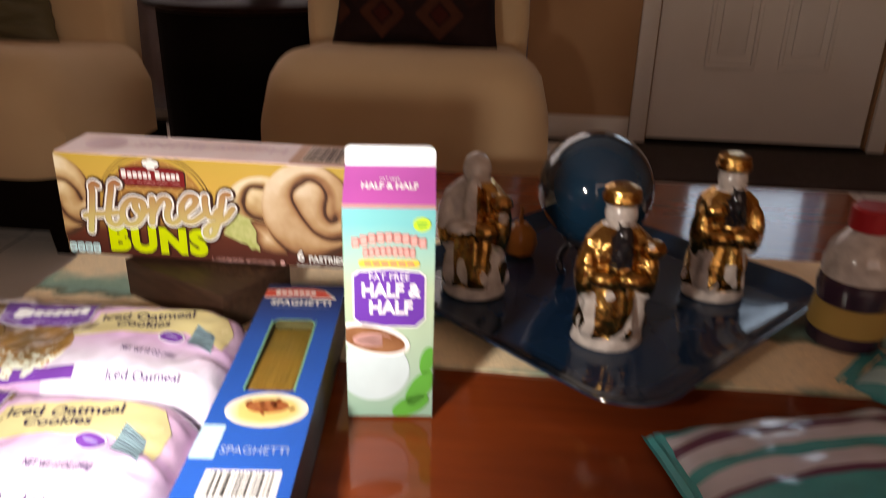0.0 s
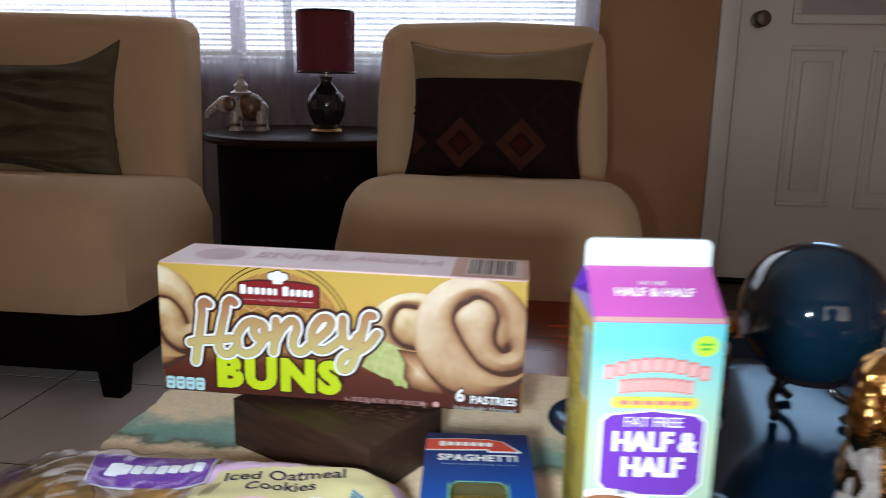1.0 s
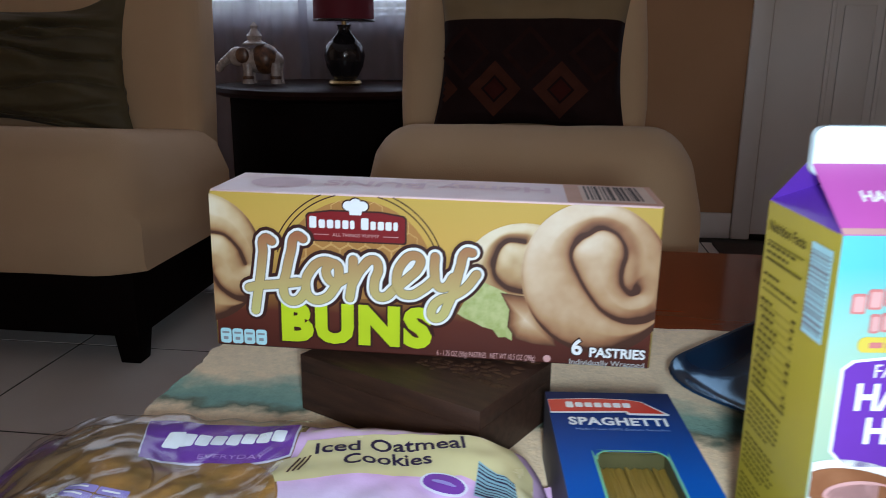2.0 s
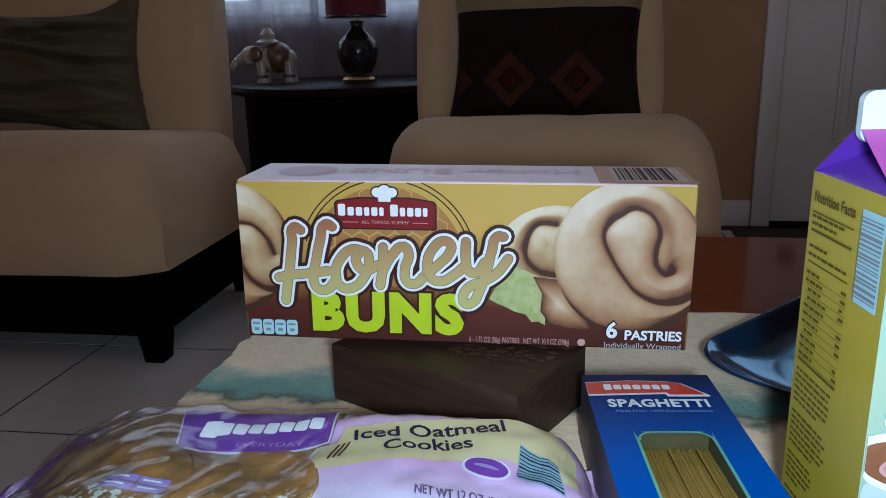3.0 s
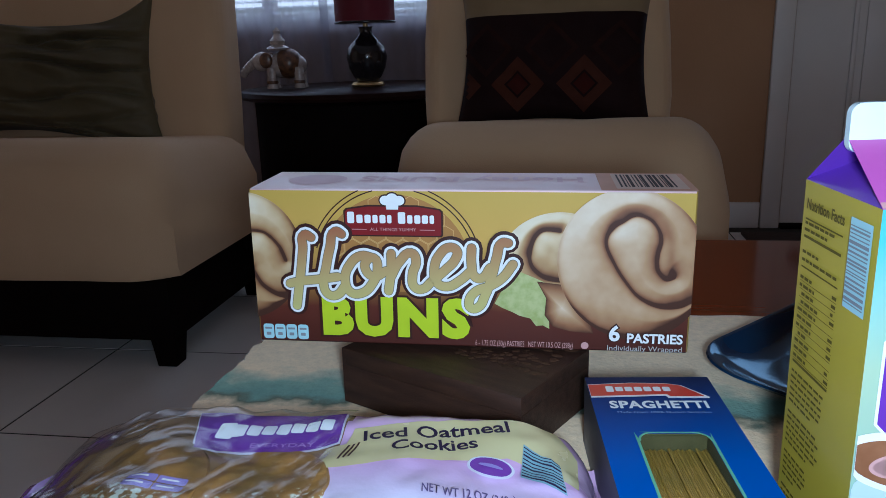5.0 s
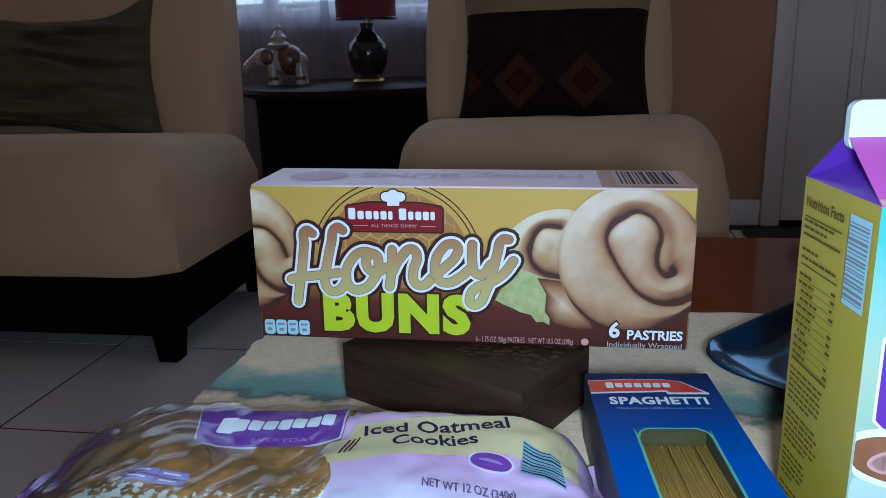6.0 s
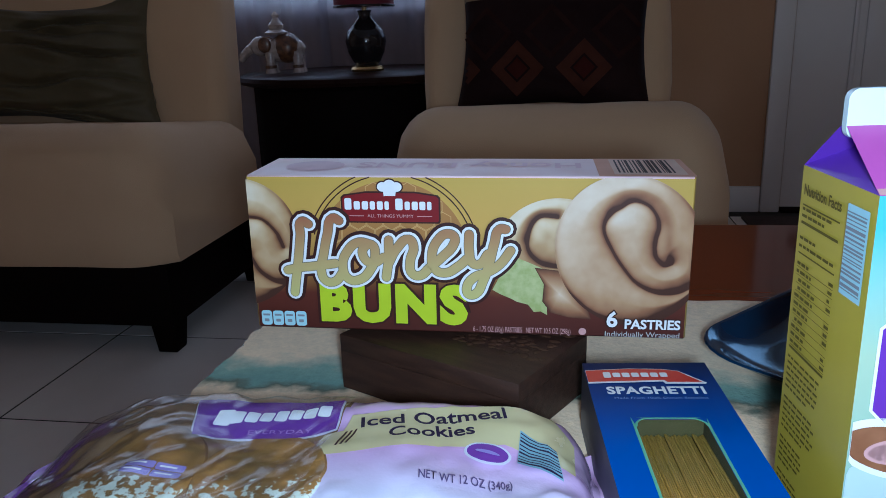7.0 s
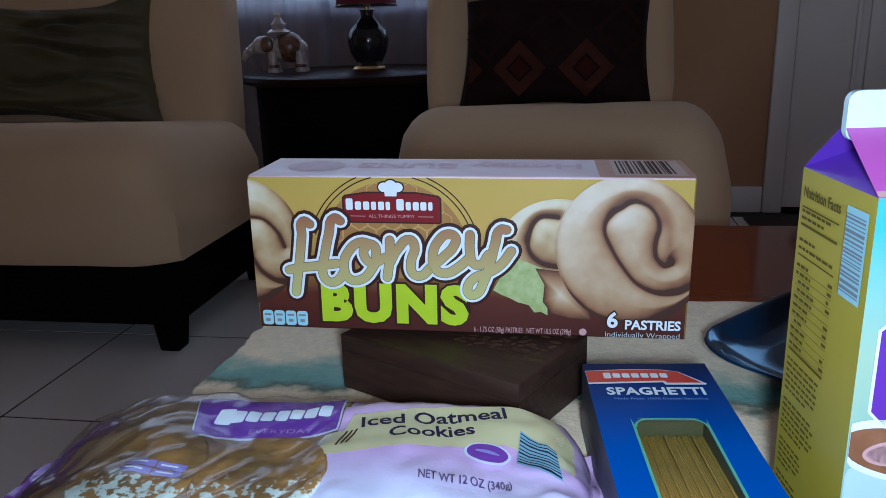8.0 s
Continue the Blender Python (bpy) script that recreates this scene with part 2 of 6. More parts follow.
# blue darkens to the far end: the gloss falling off, put into the colour
PASTA_BLUE = ramp_material("blue printed card with painted gloss fade", [(0.0, (0.001, 0.085, 0.42)), (0.7, (0.001, 0.075, 0.38)), (0.90, (0.001, 0.030, 0.17)), (1.0, (0.001, 0.010, 0.06))], "Y", -0.17, 0.17, 0.48, 0.006, 30)
PASTA_SIDE = material("greyed blue card side", (0.085, 0.09, 0.13), 0.5, second=(0.06, 0.065, 0.10), scale=14)
PASTA = material("dry spaghetti strands", (0.46, 0.23, 0.030), 0.4, second=(0.20, 0.135, 0.018), scale=14, amount=0.5, stretch=(1, 1, 1), coat=0.4)
FILM_LILAC = material("lilac plastic film", (0.58, 0.33, 0.58), 0.24, second=(0.68, 0.48, 0.68), scale=14, amount=0.6, bump=0.5, bump_scale=48, coat=0.6)
FILM_WHITE = material("pale plastic film", (0.66, 0.65, 0.74), 0.24, second=(0.72, 0.70, 0.78), scale=18, bump=0.25, bump_scale=60, coat=0.5)
FILM_PURPLE = material("purple plastic film", (0.19, 0.055, 0.36), 0.25, second=(0.14, 0.04, 0.29), scale=30, bump=0.4, bump_scale=70, coat=0.5)
FILM_VIOLET = material("violet plastic film", (0.30, 0.11, 0.50), 0.22, second=(0.22, 0.07, 0.40), scale=30, bump=0.4, bump_scale=70, coat=0.7)
FILM_CREAM = material("cream plastic film", (0.66, 0.58, 0.30), 0.26, second=(0.60, 0.52, 0.28), scale=30, coat=0.4)
FILM_SILVER = material("crimped clear film", (0.34, 0.22, 0.12), 0.16, 0.1, second=(0.19, 0.11, 0.045), scale=30, amount=0.5, bump=0.9, bump_scale=45, coat=0.6)
COOKIE = material("iced oatmeal cookie", (0.40, 0.20, 0.050), 0.5, second=(0.13, 0.075, 0.018), scale=45, amount=0.5, bump=0.8, bump_scale=120, coat=0.5)
def drizzle(base):
    """White icing flecks over the near part of the cookies."""
    n, l = base.node_tree.nodes, base.node_tree.links
    b = n["Principled BSDF"]
    old = b.inputs["Base Color"].links[0].from_socket
    co, sp, no = n.new("ShaderNodeTexCoord"), n.new("ShaderNodeSeparateXYZ"), n.new("ShaderNodeTexNoise")
    no.inputs["Scale"].default_value, no.inputs["Detail"].default_value = 230, 4
    l.new(co.outputs["Object"], sp.inputs[0])
    l.new(co.outputs["Object"], no.inputs["Vector"])
    ma, rp, mx = n.new("ShaderNodeMath"), n.new("ShaderNodeValToRGB"), n.new("ShaderNodeMix")
    ma.operation = "MULTIPLY_ADD"
    ma.inputs[1].default_value = -7.6
    l.new(sp.outputs["Y"], ma.inputs[0])
    l.new(no.outputs["Fac"], ma.inputs[2])
    rp.color_ramp.elements[0].position, rp.color_ramp.elements[1].position = 0.82, 0.88
    l.new(ma.outputs[0], rp.inputs[0])
    mx.data_type = "RGBA"
    l.new(rp.outputs[0], mx.inputs["Factor"])
    l.new(old, mx.inputs["A"])
    mx.inputs["B"].default_value = (0.60, 0.64, 0.54, 1)
    l.new(mx.outputs["Result"], b.inputs["Base Color"])


drizzle(COOKIE)
TEAL_FILM = material("teal plastic film", (0.035, 0.36, 0.40), 0.25, second=(0.05, 0.44, 0.46), scale=14, bump=0.3, bump_scale=50, coat=0.5)
COFFEE = material("printed coffee", (0.16, 0.055, 0.02), 0.4, second=(0.30, 0.13, 0.06), scale=60)
BOTTLE_DARK = material("dark plum bottle", (0.030, 0.014, 0.030), 0.2, second=(0.045, 0.02, 0.04), scale=20, coat=0.4)
CAP_RED = material("red plastic cap", (0.45, 0.012, 0.02), 0.35, second=(0.38, 0.01, 0.016), scale=40)

# sheer curtain: woven voile that lets part of the light through
SHEER = bpy.data.materials.new("white voile")
SHEER.use_nodes = True
sn, sl = SHEER.node_tree.nodes, SHEER.node_tree.links
sn["Principled BSDF"].inputs["Base Color"].default_value = (0.30, 0.27, 0.32, 1)
sn["Principled BSDF"].inputs["Roughness"].default_value = 0.9
s_mix, s_tr, s_no, s_co = sn.new("ShaderNodeMixShader"), sn.new("ShaderNodeBsdfTransparent"), sn.new("ShaderNodeTexNoise"), sn.new("ShaderNodeTexCoord")
s_no.inputs["Scale"].default_value = 9
s_mr = sn.new("ShaderNodeMapRange")
s_mr.inputs["To Min"].default_value, s_mr.inputs["To Max"].default_value = 0.60, 0.85
sl.new(s_co.outputs["Object"], s_no.inputs["Vector"])
sl.new(s_no.outputs["Fac"], s_mr.inputs["Value"])
sl.new(s_mr.outputs[0], s_mix.inputs[0])
sl.new(s_tr.outputs[0], s_mix.inputs[1])
s_tl, s_half = sn.new("ShaderNodeBsdfTranslucent"), sn.new("ShaderNodeMixShader")
s_tl.inputs["Color"].default_value = (0.33, 0.31, 0.38, 1)
s_half.inputs[0].default_value = 0.5
sl.new(sn["Principled BSDF"].outputs[0], s_half.inputs[1])
sl.new(s_tl.outputs[0], s_half.inputs[2])
sl.new(s_half.outputs[0], s_mix.inputs[2])
sl.new(s_mix.outputs[0], sn["Material Output"].inputs[0])

GLASS = bpy.data.materials.new("window glass")
GLASS.use_nodes = True
gb = GLASS.node_tree.nodes["Principled BSDF"]
gb.inputs["Transmission Weight"].default_value, gb.inputs["Roughness"].default_value, gb.inputs["IOR"].default_value = 1.0, 0.0, 1.05

# ---------------------------------------------------------------- building helpers


def part(name, bm, mat, parent=None, label="", smooth=True):
    """Link a bmesh as one mesh object, under a thing or a part."""
    me = bpy.data.meshes.new(name)
    bmesh.ops.recalc_face_normals(bm, faces=bm.faces)
    bm.to_mesh(me)
    bm.free()
    for x in (mat if isinstance(mat, (list, tuple)) else [mat]):
        me.materials.append(x)
    if smooth:
        for p in me.polygons:
            p.use_smooth = True
        me.set_sharp_from_angle(angle=radians(38))
    ob = new(name, me)
    if parent:
        ob.parent = parent
    if label:
        ob["label"] = label
    return ob


def thing(name, m, label, category, group="", kind=""):
    ob = new(name)
    ob.matrix_world = m
    return tagged(ob, label, category, group, kind)


def box(x0, x1, y0, y1, z0, z1, bevel=0.0, seg=2, bm=None):
    own = bmesh.new()
    bmesh.ops.create_cube(own, size=1)
    bmesh.ops.scale(own, vec=(x1 - x0, y1 - y0, z1 - z0), verts=own.verts)
    bmesh.ops.translate(own, vec=((x0 + x1) / 2, (y0 + y1) / 2, (z0 + z1) / 2), verts=own.verts)
    if bevel:
        bmesh.ops.bevel(own, geom=own.edges[:], offset=bevel, segments=seg, profile=0.5, affect="EDGES")
    if bm is None:
        return own
    return join(bm, own)


def join(bm, other):
    me = bpy.data.meshes.new("join")
    other.to_mesh(me)
    other.free()
    bm.from_mesh(me)
    bpy.data.meshes.remove(me)
    return bm


def lathe(profile, seg=32, shape=None):
    """Turn a profile of (radius, height); shape(angle, height) scales the radius."""
    bm = bmesh.new()
    rings = []
    for r, z in profile:
        ring = []
        for i in range(seg):
            a = 2 * math.pi * i / seg
            k = shape(a, z) if shape else 1
            ring.append(bm.verts.new((r * k * math.cos(a), r * k * math.sin(a), z)))
        rings.append(ring)
    for a, b in zip(rings, rings[1:]):
        for i in range(seg):
            bm.faces.new((a[i], a[(i + 1) % seg], b[(i + 1) % seg], b[i]))
    bm.faces.new(rings[0][::-1])
    bm.faces.new(rings[-1])
    return bm


def ball(r, at, squash=(1, 1, 1), seg=20):
    bm = bmesh.new()
    bmesh.ops.create_uvsphere(bm, u_segments=seg, v_segments=seg // 2 + 2, radius=r)
    bmesh.ops.scale(bm, vec=squash, verts=bm.verts)
    bmesh.ops.translate(bm, vec=at, verts=bm.verts)
    return bm


def rounded(w, h, r, seg=5):
    """Outline of a rounded rectangle, centred."""
    pts = []
    for cx, cy, a0 in ((w / 2 - r, h / 2 - r, 0), (-w / 2 + r, h / 2 - r, 90), (-w / 2 + r, -h / 2 + r, 180), (w / 2 - r, -h / 2 + r, 270)):
        for i in range(seg + 1):
            a = radians(a0 + 90 * i / seg)
            pts.append((cx + r * math.cos(a), cy + r * math.sin(a)))
    return pts


def oval(w, h, seg=40, turn=0.0):
    c, s = math.cos(radians(turn)), math.sin(radians(turn))
    out = []
    for i in range(seg):
        a = 2 * math.pi * i / seg
        x, y = w / 2 * math.cos(a), h / 2 * math.sin(a)
        out.append((x * c - y * s, x * s + y * c))
    return out


def arc_band(cx, cy, rx, ry, a0, a1, w0, w1, seg=28):
    """A crescent or band along an ellipse from a0 to a1 degrees, its width going from w0 over w1 to w0."""
    outer, inner = [], []
    for i in range(seg + 1):
        f = i / seg
        a = radians(a0 + (a1 - a0) * f)
        w = w0 + (w1 - w0) * math.sin(math.pi * f)
        outer.append((cx + (rx + w / 2) * math.cos(a), cy + (ry + w / 2) * math.sin(a)))
        inner.append((cx + (rx - w / 2) * math.cos(a), cy + (ry - w / 2) * math.sin(a)))
    return outer + inner[::-1]


def move(pts, dx, dy):
    return [(x + dx, y + dy) for x, y in pts]


def clip_to(pts, x0, x1, y0, y1):
    return [(min(max(x, x0), x1), min(max(y, y0), y1)) for x, y in pts]


def print_on(name, pts, lift, face, mat, parent, label=""):
    """A printed area: a flat outline laid on a panel. face: the panel's matrix, x across, y up, z outwards."""
    bm = bmesh.new()
    vs = [bm.verts.new((x, y, 0)) for x, y in pts]
    bm.faces.new(vs)
    bmesh.ops.triangulate(bm, faces=bm.faces)
    me = bpy.data.meshes.new(name)
    bm.to_mesh(me)
    bm.free()
    me.transform(face @ Matrix.Translation((0, 0, lift)))
    me.materials.append(mat)
    ob = new(name, me)
    ob.parent = parent
    if label:
        ob["label"] = label
    return ob


def picture_on(name, pts, lift, face, mat, parent, label="", rings=8):
    """A printed picture: like print_on, with rings from the middle to the edge for its shading."""
    cx, cy = sum(p[0] for p in pts) / len(pts), sum(p[1] for p in pts) / len(pts)
    bm = bmesh.new()
    layer = bm.verts.layers.float.new("edge")
    mid = bm.verts.new((cx, cy, 0))
    last = None
    for k in range(1, rings + 1):
        f = k / rings
        ring = []
        for x, y in pts:
            v = bm.verts.new((cx + (x - cx) * f, cy + (y - cy) * f, 0))
            v[layer] = f * 0.85
            ring.append(v)
        for i in range(len(ring)):
            j = (i + 1) % len(ring)
            bm.faces.new((mid, ring[i], ring[j]) if last is None else (last[i], ring[i], ring[j], last[j]))
        last = ring
    me = bpy.data.meshes.new(name)
    bm.to_mesh(me)
    bm.free()
    me.transform(face @ Matrix.Translation((0, 0, lift)))
    me.materials.append(mat)
    ob = new(name, me)
    ob.parent = parent
    if label:
        ob["label"] = label
    return ob


def lettering(words, size, at, lift, face, mat, parent, name="lettering", width=None, shear=0.0, fat=0.0, turn=0.0, bend=None, align="CENTER", local=False, gap=1.0):
    """Words in the built-in font as a thin mesh on a panel. width: squeeze to it. bend: maps a point of the panel to the surface."""
    cu = bpy.data.curves.new("text", "FONT")
    cu.body, cu.size, cu.shear, cu.offset, cu.align_x, cu.align_y = words, size, shear, fat, align, "CENTER"
    cu.resolution_u = 3
    cu.space_character = gap
    ob = bpy.data.objects.new("text", cu)
    scene.collection.objects.link(ob)
    bpy.context.view_layer.update()
    me = bpy.data.meshes.new_from_object(ob.evaluated_get(bpy.context.evaluated_depsgraph_get()))
    bpy.data.objects.remove(ob)
    if width:
        xs = [v.co.x for v in me.vertices]
        me.transform(Matrix.Diagonal((width / (max(xs) - min(xs)), 1, 1, 1)))
    me.transform(pose(at[0], at[1], lift, 0, 0, turn))
    if bend:
        for v in me.vertices:
            v.co = Vector(bend(v.co.x, v.co.y, v.co.z))
    else:
        me.transform(face)
    me.materials.clear()
    me.materials.append(mat)
    out = new(name, me)
    out.parent = parent
    return out


def stroke(name, points, width, lift, face, mat, parent):
    """A brushed line on a panel: a flattened tube along a smooth path."""
    cu = bpy.data.curves.new("stroke", "CURVE")
    cu.dimensions, cu.bevel_depth, cu.bevel_resolution, cu.resolution_u, cu.use_fill_caps = "3D", width / 2, 2, 5, True
    sp = cu.splines.new("BEZIER")
    sp.bezier_points.add(len(points) - 1)
    for b, (x, y) in zip(sp.bezier_points, points):
        b.co = (x, y, 0)
        b.handle_left_type = b.handle_right_type = "AUTO"
    ob = bpy.data.objects.new("stroke", cu)
    scene.collection.objects.link(ob)
    bpy.context.view_layer.update()
    me = bpy.data.meshes.new_from_object(ob.evaluated_get(bpy.context.evaluated_depsgraph_get()))
    bpy.data.objects.remove(ob)
    bm = bmesh.new()
    bm.from_mesh(me)
    for x, y in (points[0], points[-1]):
        bmesh.ops.create_uvsphere(bm, u_segments=12, v_segments=6, radius=width / 2 * 0.98, matrix=Matrix.Translation((x, y, 0)))
    bm.to_mesh(me)
    bm.free()
    me.transform(Matrix.Diagonal((1, 1, 0.0003 / width, 1)))
    me.polygons.foreach_set("use_smooth", [False] * len(me.polygons))
    me.transform(face @ Matrix.Translation((0, 0, lift)))
    me.materials.clear()
    me.materials.append(mat)
    out = new(name, me)
    out.parent = parent
    return out


def rod_mesh(points, radius):
    """A round rod along a smooth path, as one closed mesh."""
    cu = bpy.data.curves.new("rod", "CURVE")
    cu.dimensions, cu.bevel_depth, cu.bevel_resolution, cu.resolution_u, cu.use_fill_caps = "3D", radius, 3, 6, True
    sp = cu.splines.new("BEZIER")
    sp.bezier_points.add(len(points) - 1)
    for b, p in zip(sp.bezier_points, points):
        b.co = p
        b.handle_left_type = b.handle_right_type = "AUTO"
    ob = bpy.data.objects.new("rod", cu)
    scene.collection.objects.link(ob)
    bpy.context.view_layer.update()
    me = bpy.data.meshes.new_from_object(ob.evaluated_get(bpy.context.evaluated_depsgraph_get()))
    bpy.data.objects.remove(ob)
    bm = bmesh.new()
    bm.from_mesh(me)
    bpy.data.meshes.remove(me)
    return bm


# ---------------------------------------------------------------- the room
X0, X1, Y0, Y1, TOP = -3.2, 2.4, -2.2, 3.42, 2.5
WALLS = 0.16


def wall_with_opening(name, a, b, y0, y1, hole=None):
    """A wall along x from a to b between y0 and y1; hole: x0, x1, z0, z1, cut through."""
    if not hole:
        bm = box(a, b, y0, y1, 0, TOP)
    else:
        h0, h1, z0, z1 = hole
        bm = box(a, h0, y0, y1, 0, TOP)
        box(h1, b, y0, y1, 0, TOP, bm=bm)
        if z0 > 0:
            box(h0, h1, y0, y1, 0, z0, bm=bm)
        box(h0, h1, y0, y1, z1, TOP, bm=bm)
    return bm


WIN = (-2.85, 0.03, 0.80, 2.06)
DOOR = (0.583, 1.473, 0.0, 2.06)
bm = wall_with_opening("w", X0, 0.30, Y1, Y1 + WALLS, WIN)
join(bm, wall_with_opening("w", 0.30, X1, Y1, Y1 + WALLS, DOOR))
tagged(part("wall_north", bm, WALL, smooth=False), "tan painted wall with a window and a door", "wall", kind="structure")
# the opening in the south wall is assumed, to go with its added lamp
tagged(part("wall_south", wall_with_opening("w", X0, X1, Y0 - WALLS, Y0, (-0.2, 2.1, 0.8, 2.1)), WALL, smooth=False), "tan painted wall with an assumed wide window, out of view", "wall", kind="structure")
tagged(part("wall_west", box(X0 - WALLS, X0, Y0 - WALLS, Y1 + WALLS, 0, TOP), WALL, smooth=False), "plain tan painted wall", "wall", kind="structure")
tagged(part("wall_east", box(X1, X1 + WALLS, Y0 - WALLS, Y1 + WALLS, 0, TOP), WALL, smooth=False), "plain tan painted wall", "wall", kind="structure")
tagged(part("ceiling", box(X0 - WALLS, X1 + WALLS, Y0 - WALLS, Y1 + WALLS, TOP, TOP + 0.12), CEILING, smooth=False), "plain off-white ceiling", "ceiling", kind="structure")
floor = tagged(part("floor", box(X0 - WALLS, X1 + WALLS, Y0 - WALLS, Y1 + WALLS, -0.14, -0.0012), GROUT, smooth=False), "beige ceramic floor tiles with dark grout", "floor", kind="structure")
tagged(part("ground", box(-60, 60, -60, 60, -0.6, -0.3), GROUND, smooth=False), "pale paving outside the house", "ground", kind="structure")

bm = box(X0, 0.506, Y1 - 0.016, Y1 - 0.002, 0.0, 0.10, 0.004, 2)
tagged(part("baseboard", bm, WHITE), "white painted baseboard along the wall", "baseboard", kind="structure")

# window with blinds
win = thing("window_1", pose((WIN[0] + WIN[1]) / 2, Y1, WIN[2]), "wide white window with horizontal blinds, bright outside", "window", kind="structure")
ww, wh = WIN[1] - WIN[0], WIN[3] - WIN[2]
for n_, b_ in (("window_sill", box(-ww / 2 - 0.03, ww / 2 + 0.03, -0.05, 0.06, -0.03, 0.0, 0.006)),
               ("window_frame", box(-ww / 2, -ww / 2 + 0.04, 0.06, 0.11, 0, wh, 0.004)),
               ("window_frame", box(ww / 2 - 0.04, ww / 2, 0.06, 0.11, 0, wh, 0.004)),
               ("window_frame", box(-ww / 2 + 0.04, ww / 2 - 0.04, 0.06, 0.11, 0, 0.045, 0.004)),
               ("window_frame", box(-ww / 2 + 0.04, ww / 2 - 0.04, 0.06, 0.11, wh - 0.045, wh, 0.004)),
               ("mullion", box(-0.025, 0.025, 0.06, 0.11, 0.045, wh - 0.045, 0.004)),
               ("trim", box(ww / 2, ww / 2 + 0.035, -0.018, 0.0, -0.03, wh + 0.06, 0.004))):
    part(n_, b_, WHITE, win)
for s_ in (-1, 1):
    pane = part("pane", box(min(0.025 * s_, s_ * (ww / 2 - 0.04)), max(0.025 * s_, s_ * (ww / 2 - 0.04)), 0.082, 0.088, 0.045, wh - 0.045), GLASS, win, smooth=False)
    pane.visible_shadow = False

blinds = thing("window_blinds", pose((WIN[0] + WIN[1]) / 2, Y1 + 0.03, WIN[2]), "white horizontal slatted blinds hanging in the window", "blinds")
part("headrail", box(-ww / 2 + 0.01, ww / 2 - 0.01, -0.02, 0.02, wh - 0.05, wh - 0.005, 0.004), BLIND, blinds)
slat = bmesh.new()
for i in range(5):
    a = -0.0125 + 0.00625 * i
    z = 0.0025 * (1 - (a / 0.0125) ** 2)
    slat.verts.new((-ww / 2 + 0.015, a, z))
    slat.verts.new((ww / 2 - 0.015, a, z))
slat.verts.ensure_lookup_table()
for i in range(4):
    slat.faces.new((slat.verts[2 * i], slat.verts[2 * i + 1], slat.verts[2 * i + 3], slat.verts[2 * i + 2]))
first = part("slat", slat, BLIND, blinds)
rng = random.Random(3)
for i in range(53):
    o = first if i == 0 else new("slat", first.data)
    o.parent = blinds
    o.matrix_basis = pose(0, rng.uniform(-0.001, 0.001), 0.03 + 0.0222 * i, -16 + rng.uniform(-6, 6), rng.uniform(-0.05, 0.05), 0)
for x in (-1.1, -0.45, 0.2, 0.85):
    part("ladder_cord", box(x - 0.001, x + 0.001, -0.016, -0.014, 0.02, wh - 0.05), BLIND, blinds)


def curtain(x0, x1, folds, depth, y, z0, z1, seed):
    r = random.Random(seed)
    bm = bmesh.new()
    n, rows = int((x1 - x0) / 0.008), 14
    ph = [r.uniform(0, 6.28) for _ in range(4)]
    grid = []
    for j in range(rows + 1):
        z = z0 + (z1 - z0) * j / rows
        row = []
        for i in range(n + 1):
            u = i / n
            yy = depth * (math.sin(u * folds * 6.283 + ph[0]) + 0.5 * math.sin(u * folds * 13.1 + ph[1] + j * 0.1)) * (0.8 + 0.3 * math.sin(j * 0.4 + ph[2]))
            row.append(bm.verts.new((x0 + (x1 - x0) * u + 0.006 * math.sin(j * 0.5 + u * 20), y + yy, z)))
        grid.append(row)
    for a, b in zip(grid, grid[1:]):
        for i in range(n):
            bm.faces.new((a[i], a[i + 1], b[i + 1], b[i]))
    return bm


sheer = thing("sheer_curtain", pose(0, 0, 0), "sheer white voile curtain hanging in soft folds at the window", "curtain")
part("curtain_panel", curtain(-1.62, -1.12, 5, 0.010, 3.335, 0.06, 2.22, 1), SHEER, sheer)
part("curtain_panel", curtain(-1.16, 0.06, 9, 0.008, 3.345, 0.06, 2.22, 2), SHEER, sheer)
part("curtain_panel", curtain(-3.0, -1.60, 10, 0.008, 3.345, 0.06, 2.22, 4), SHEER, sheer)
rod = bmesh.new()
bmesh.ops.create_cone(rod, cap_ends=True, segments=12, radius1=0.011, radius2=0.011, depth=3.25)
bmesh.ops.rotate(rod, cent=(0, 0, 0), matrix=Matrix.Rotation(radians(90), 3, "Y"), verts=rod.verts)
bmesh.ops.translate(rod, vec=(-1.45, 3.34, 2.22), verts=rod.verts)
part("curtain_rod", rod, PEWTER, sheer)

# door with its lining
trim = thing("door_trim", pose(0, Y1, 0), "white painted door casing", "door trim", kind="structure")
part("casing", box(DOOR[0] - 0.075, DOOR[0] - 0.005, -0.022, 0.0, 0, 2.13, 0.006), WHITE, trim)
part("casing", box(DOOR[1] + 0.005, DOOR[1] + 0.075, -0.022, 0.0, 0, 2.13, 0.006), WHITE, trim)
part("casing", box(DOOR[0] - 0.005, DOOR[1] + 0.005, -0.022, 0.0, 2.06, 2.13, 0.006), WHITE, trim)
part("threshold", box(DOOR[0], DOOR[1], -0.03, 0.10, 0.0, 0.012, 0.003), ESPRESSO, trim)
door = thing("door_1", pose(DOOR[0], Y1 + 0.02, 0.014), "closed white panelled entry door with a glazed upper light", "door", kind="structure")
dw = DOOR[1] - DOOR[0]
lx0, lx1, lz0, lz1 = 0.22, dw - 0.10, 1.02, 1.66
leaf = box(0.006, lx0, 0.0, 0.04, 0, 2.035)
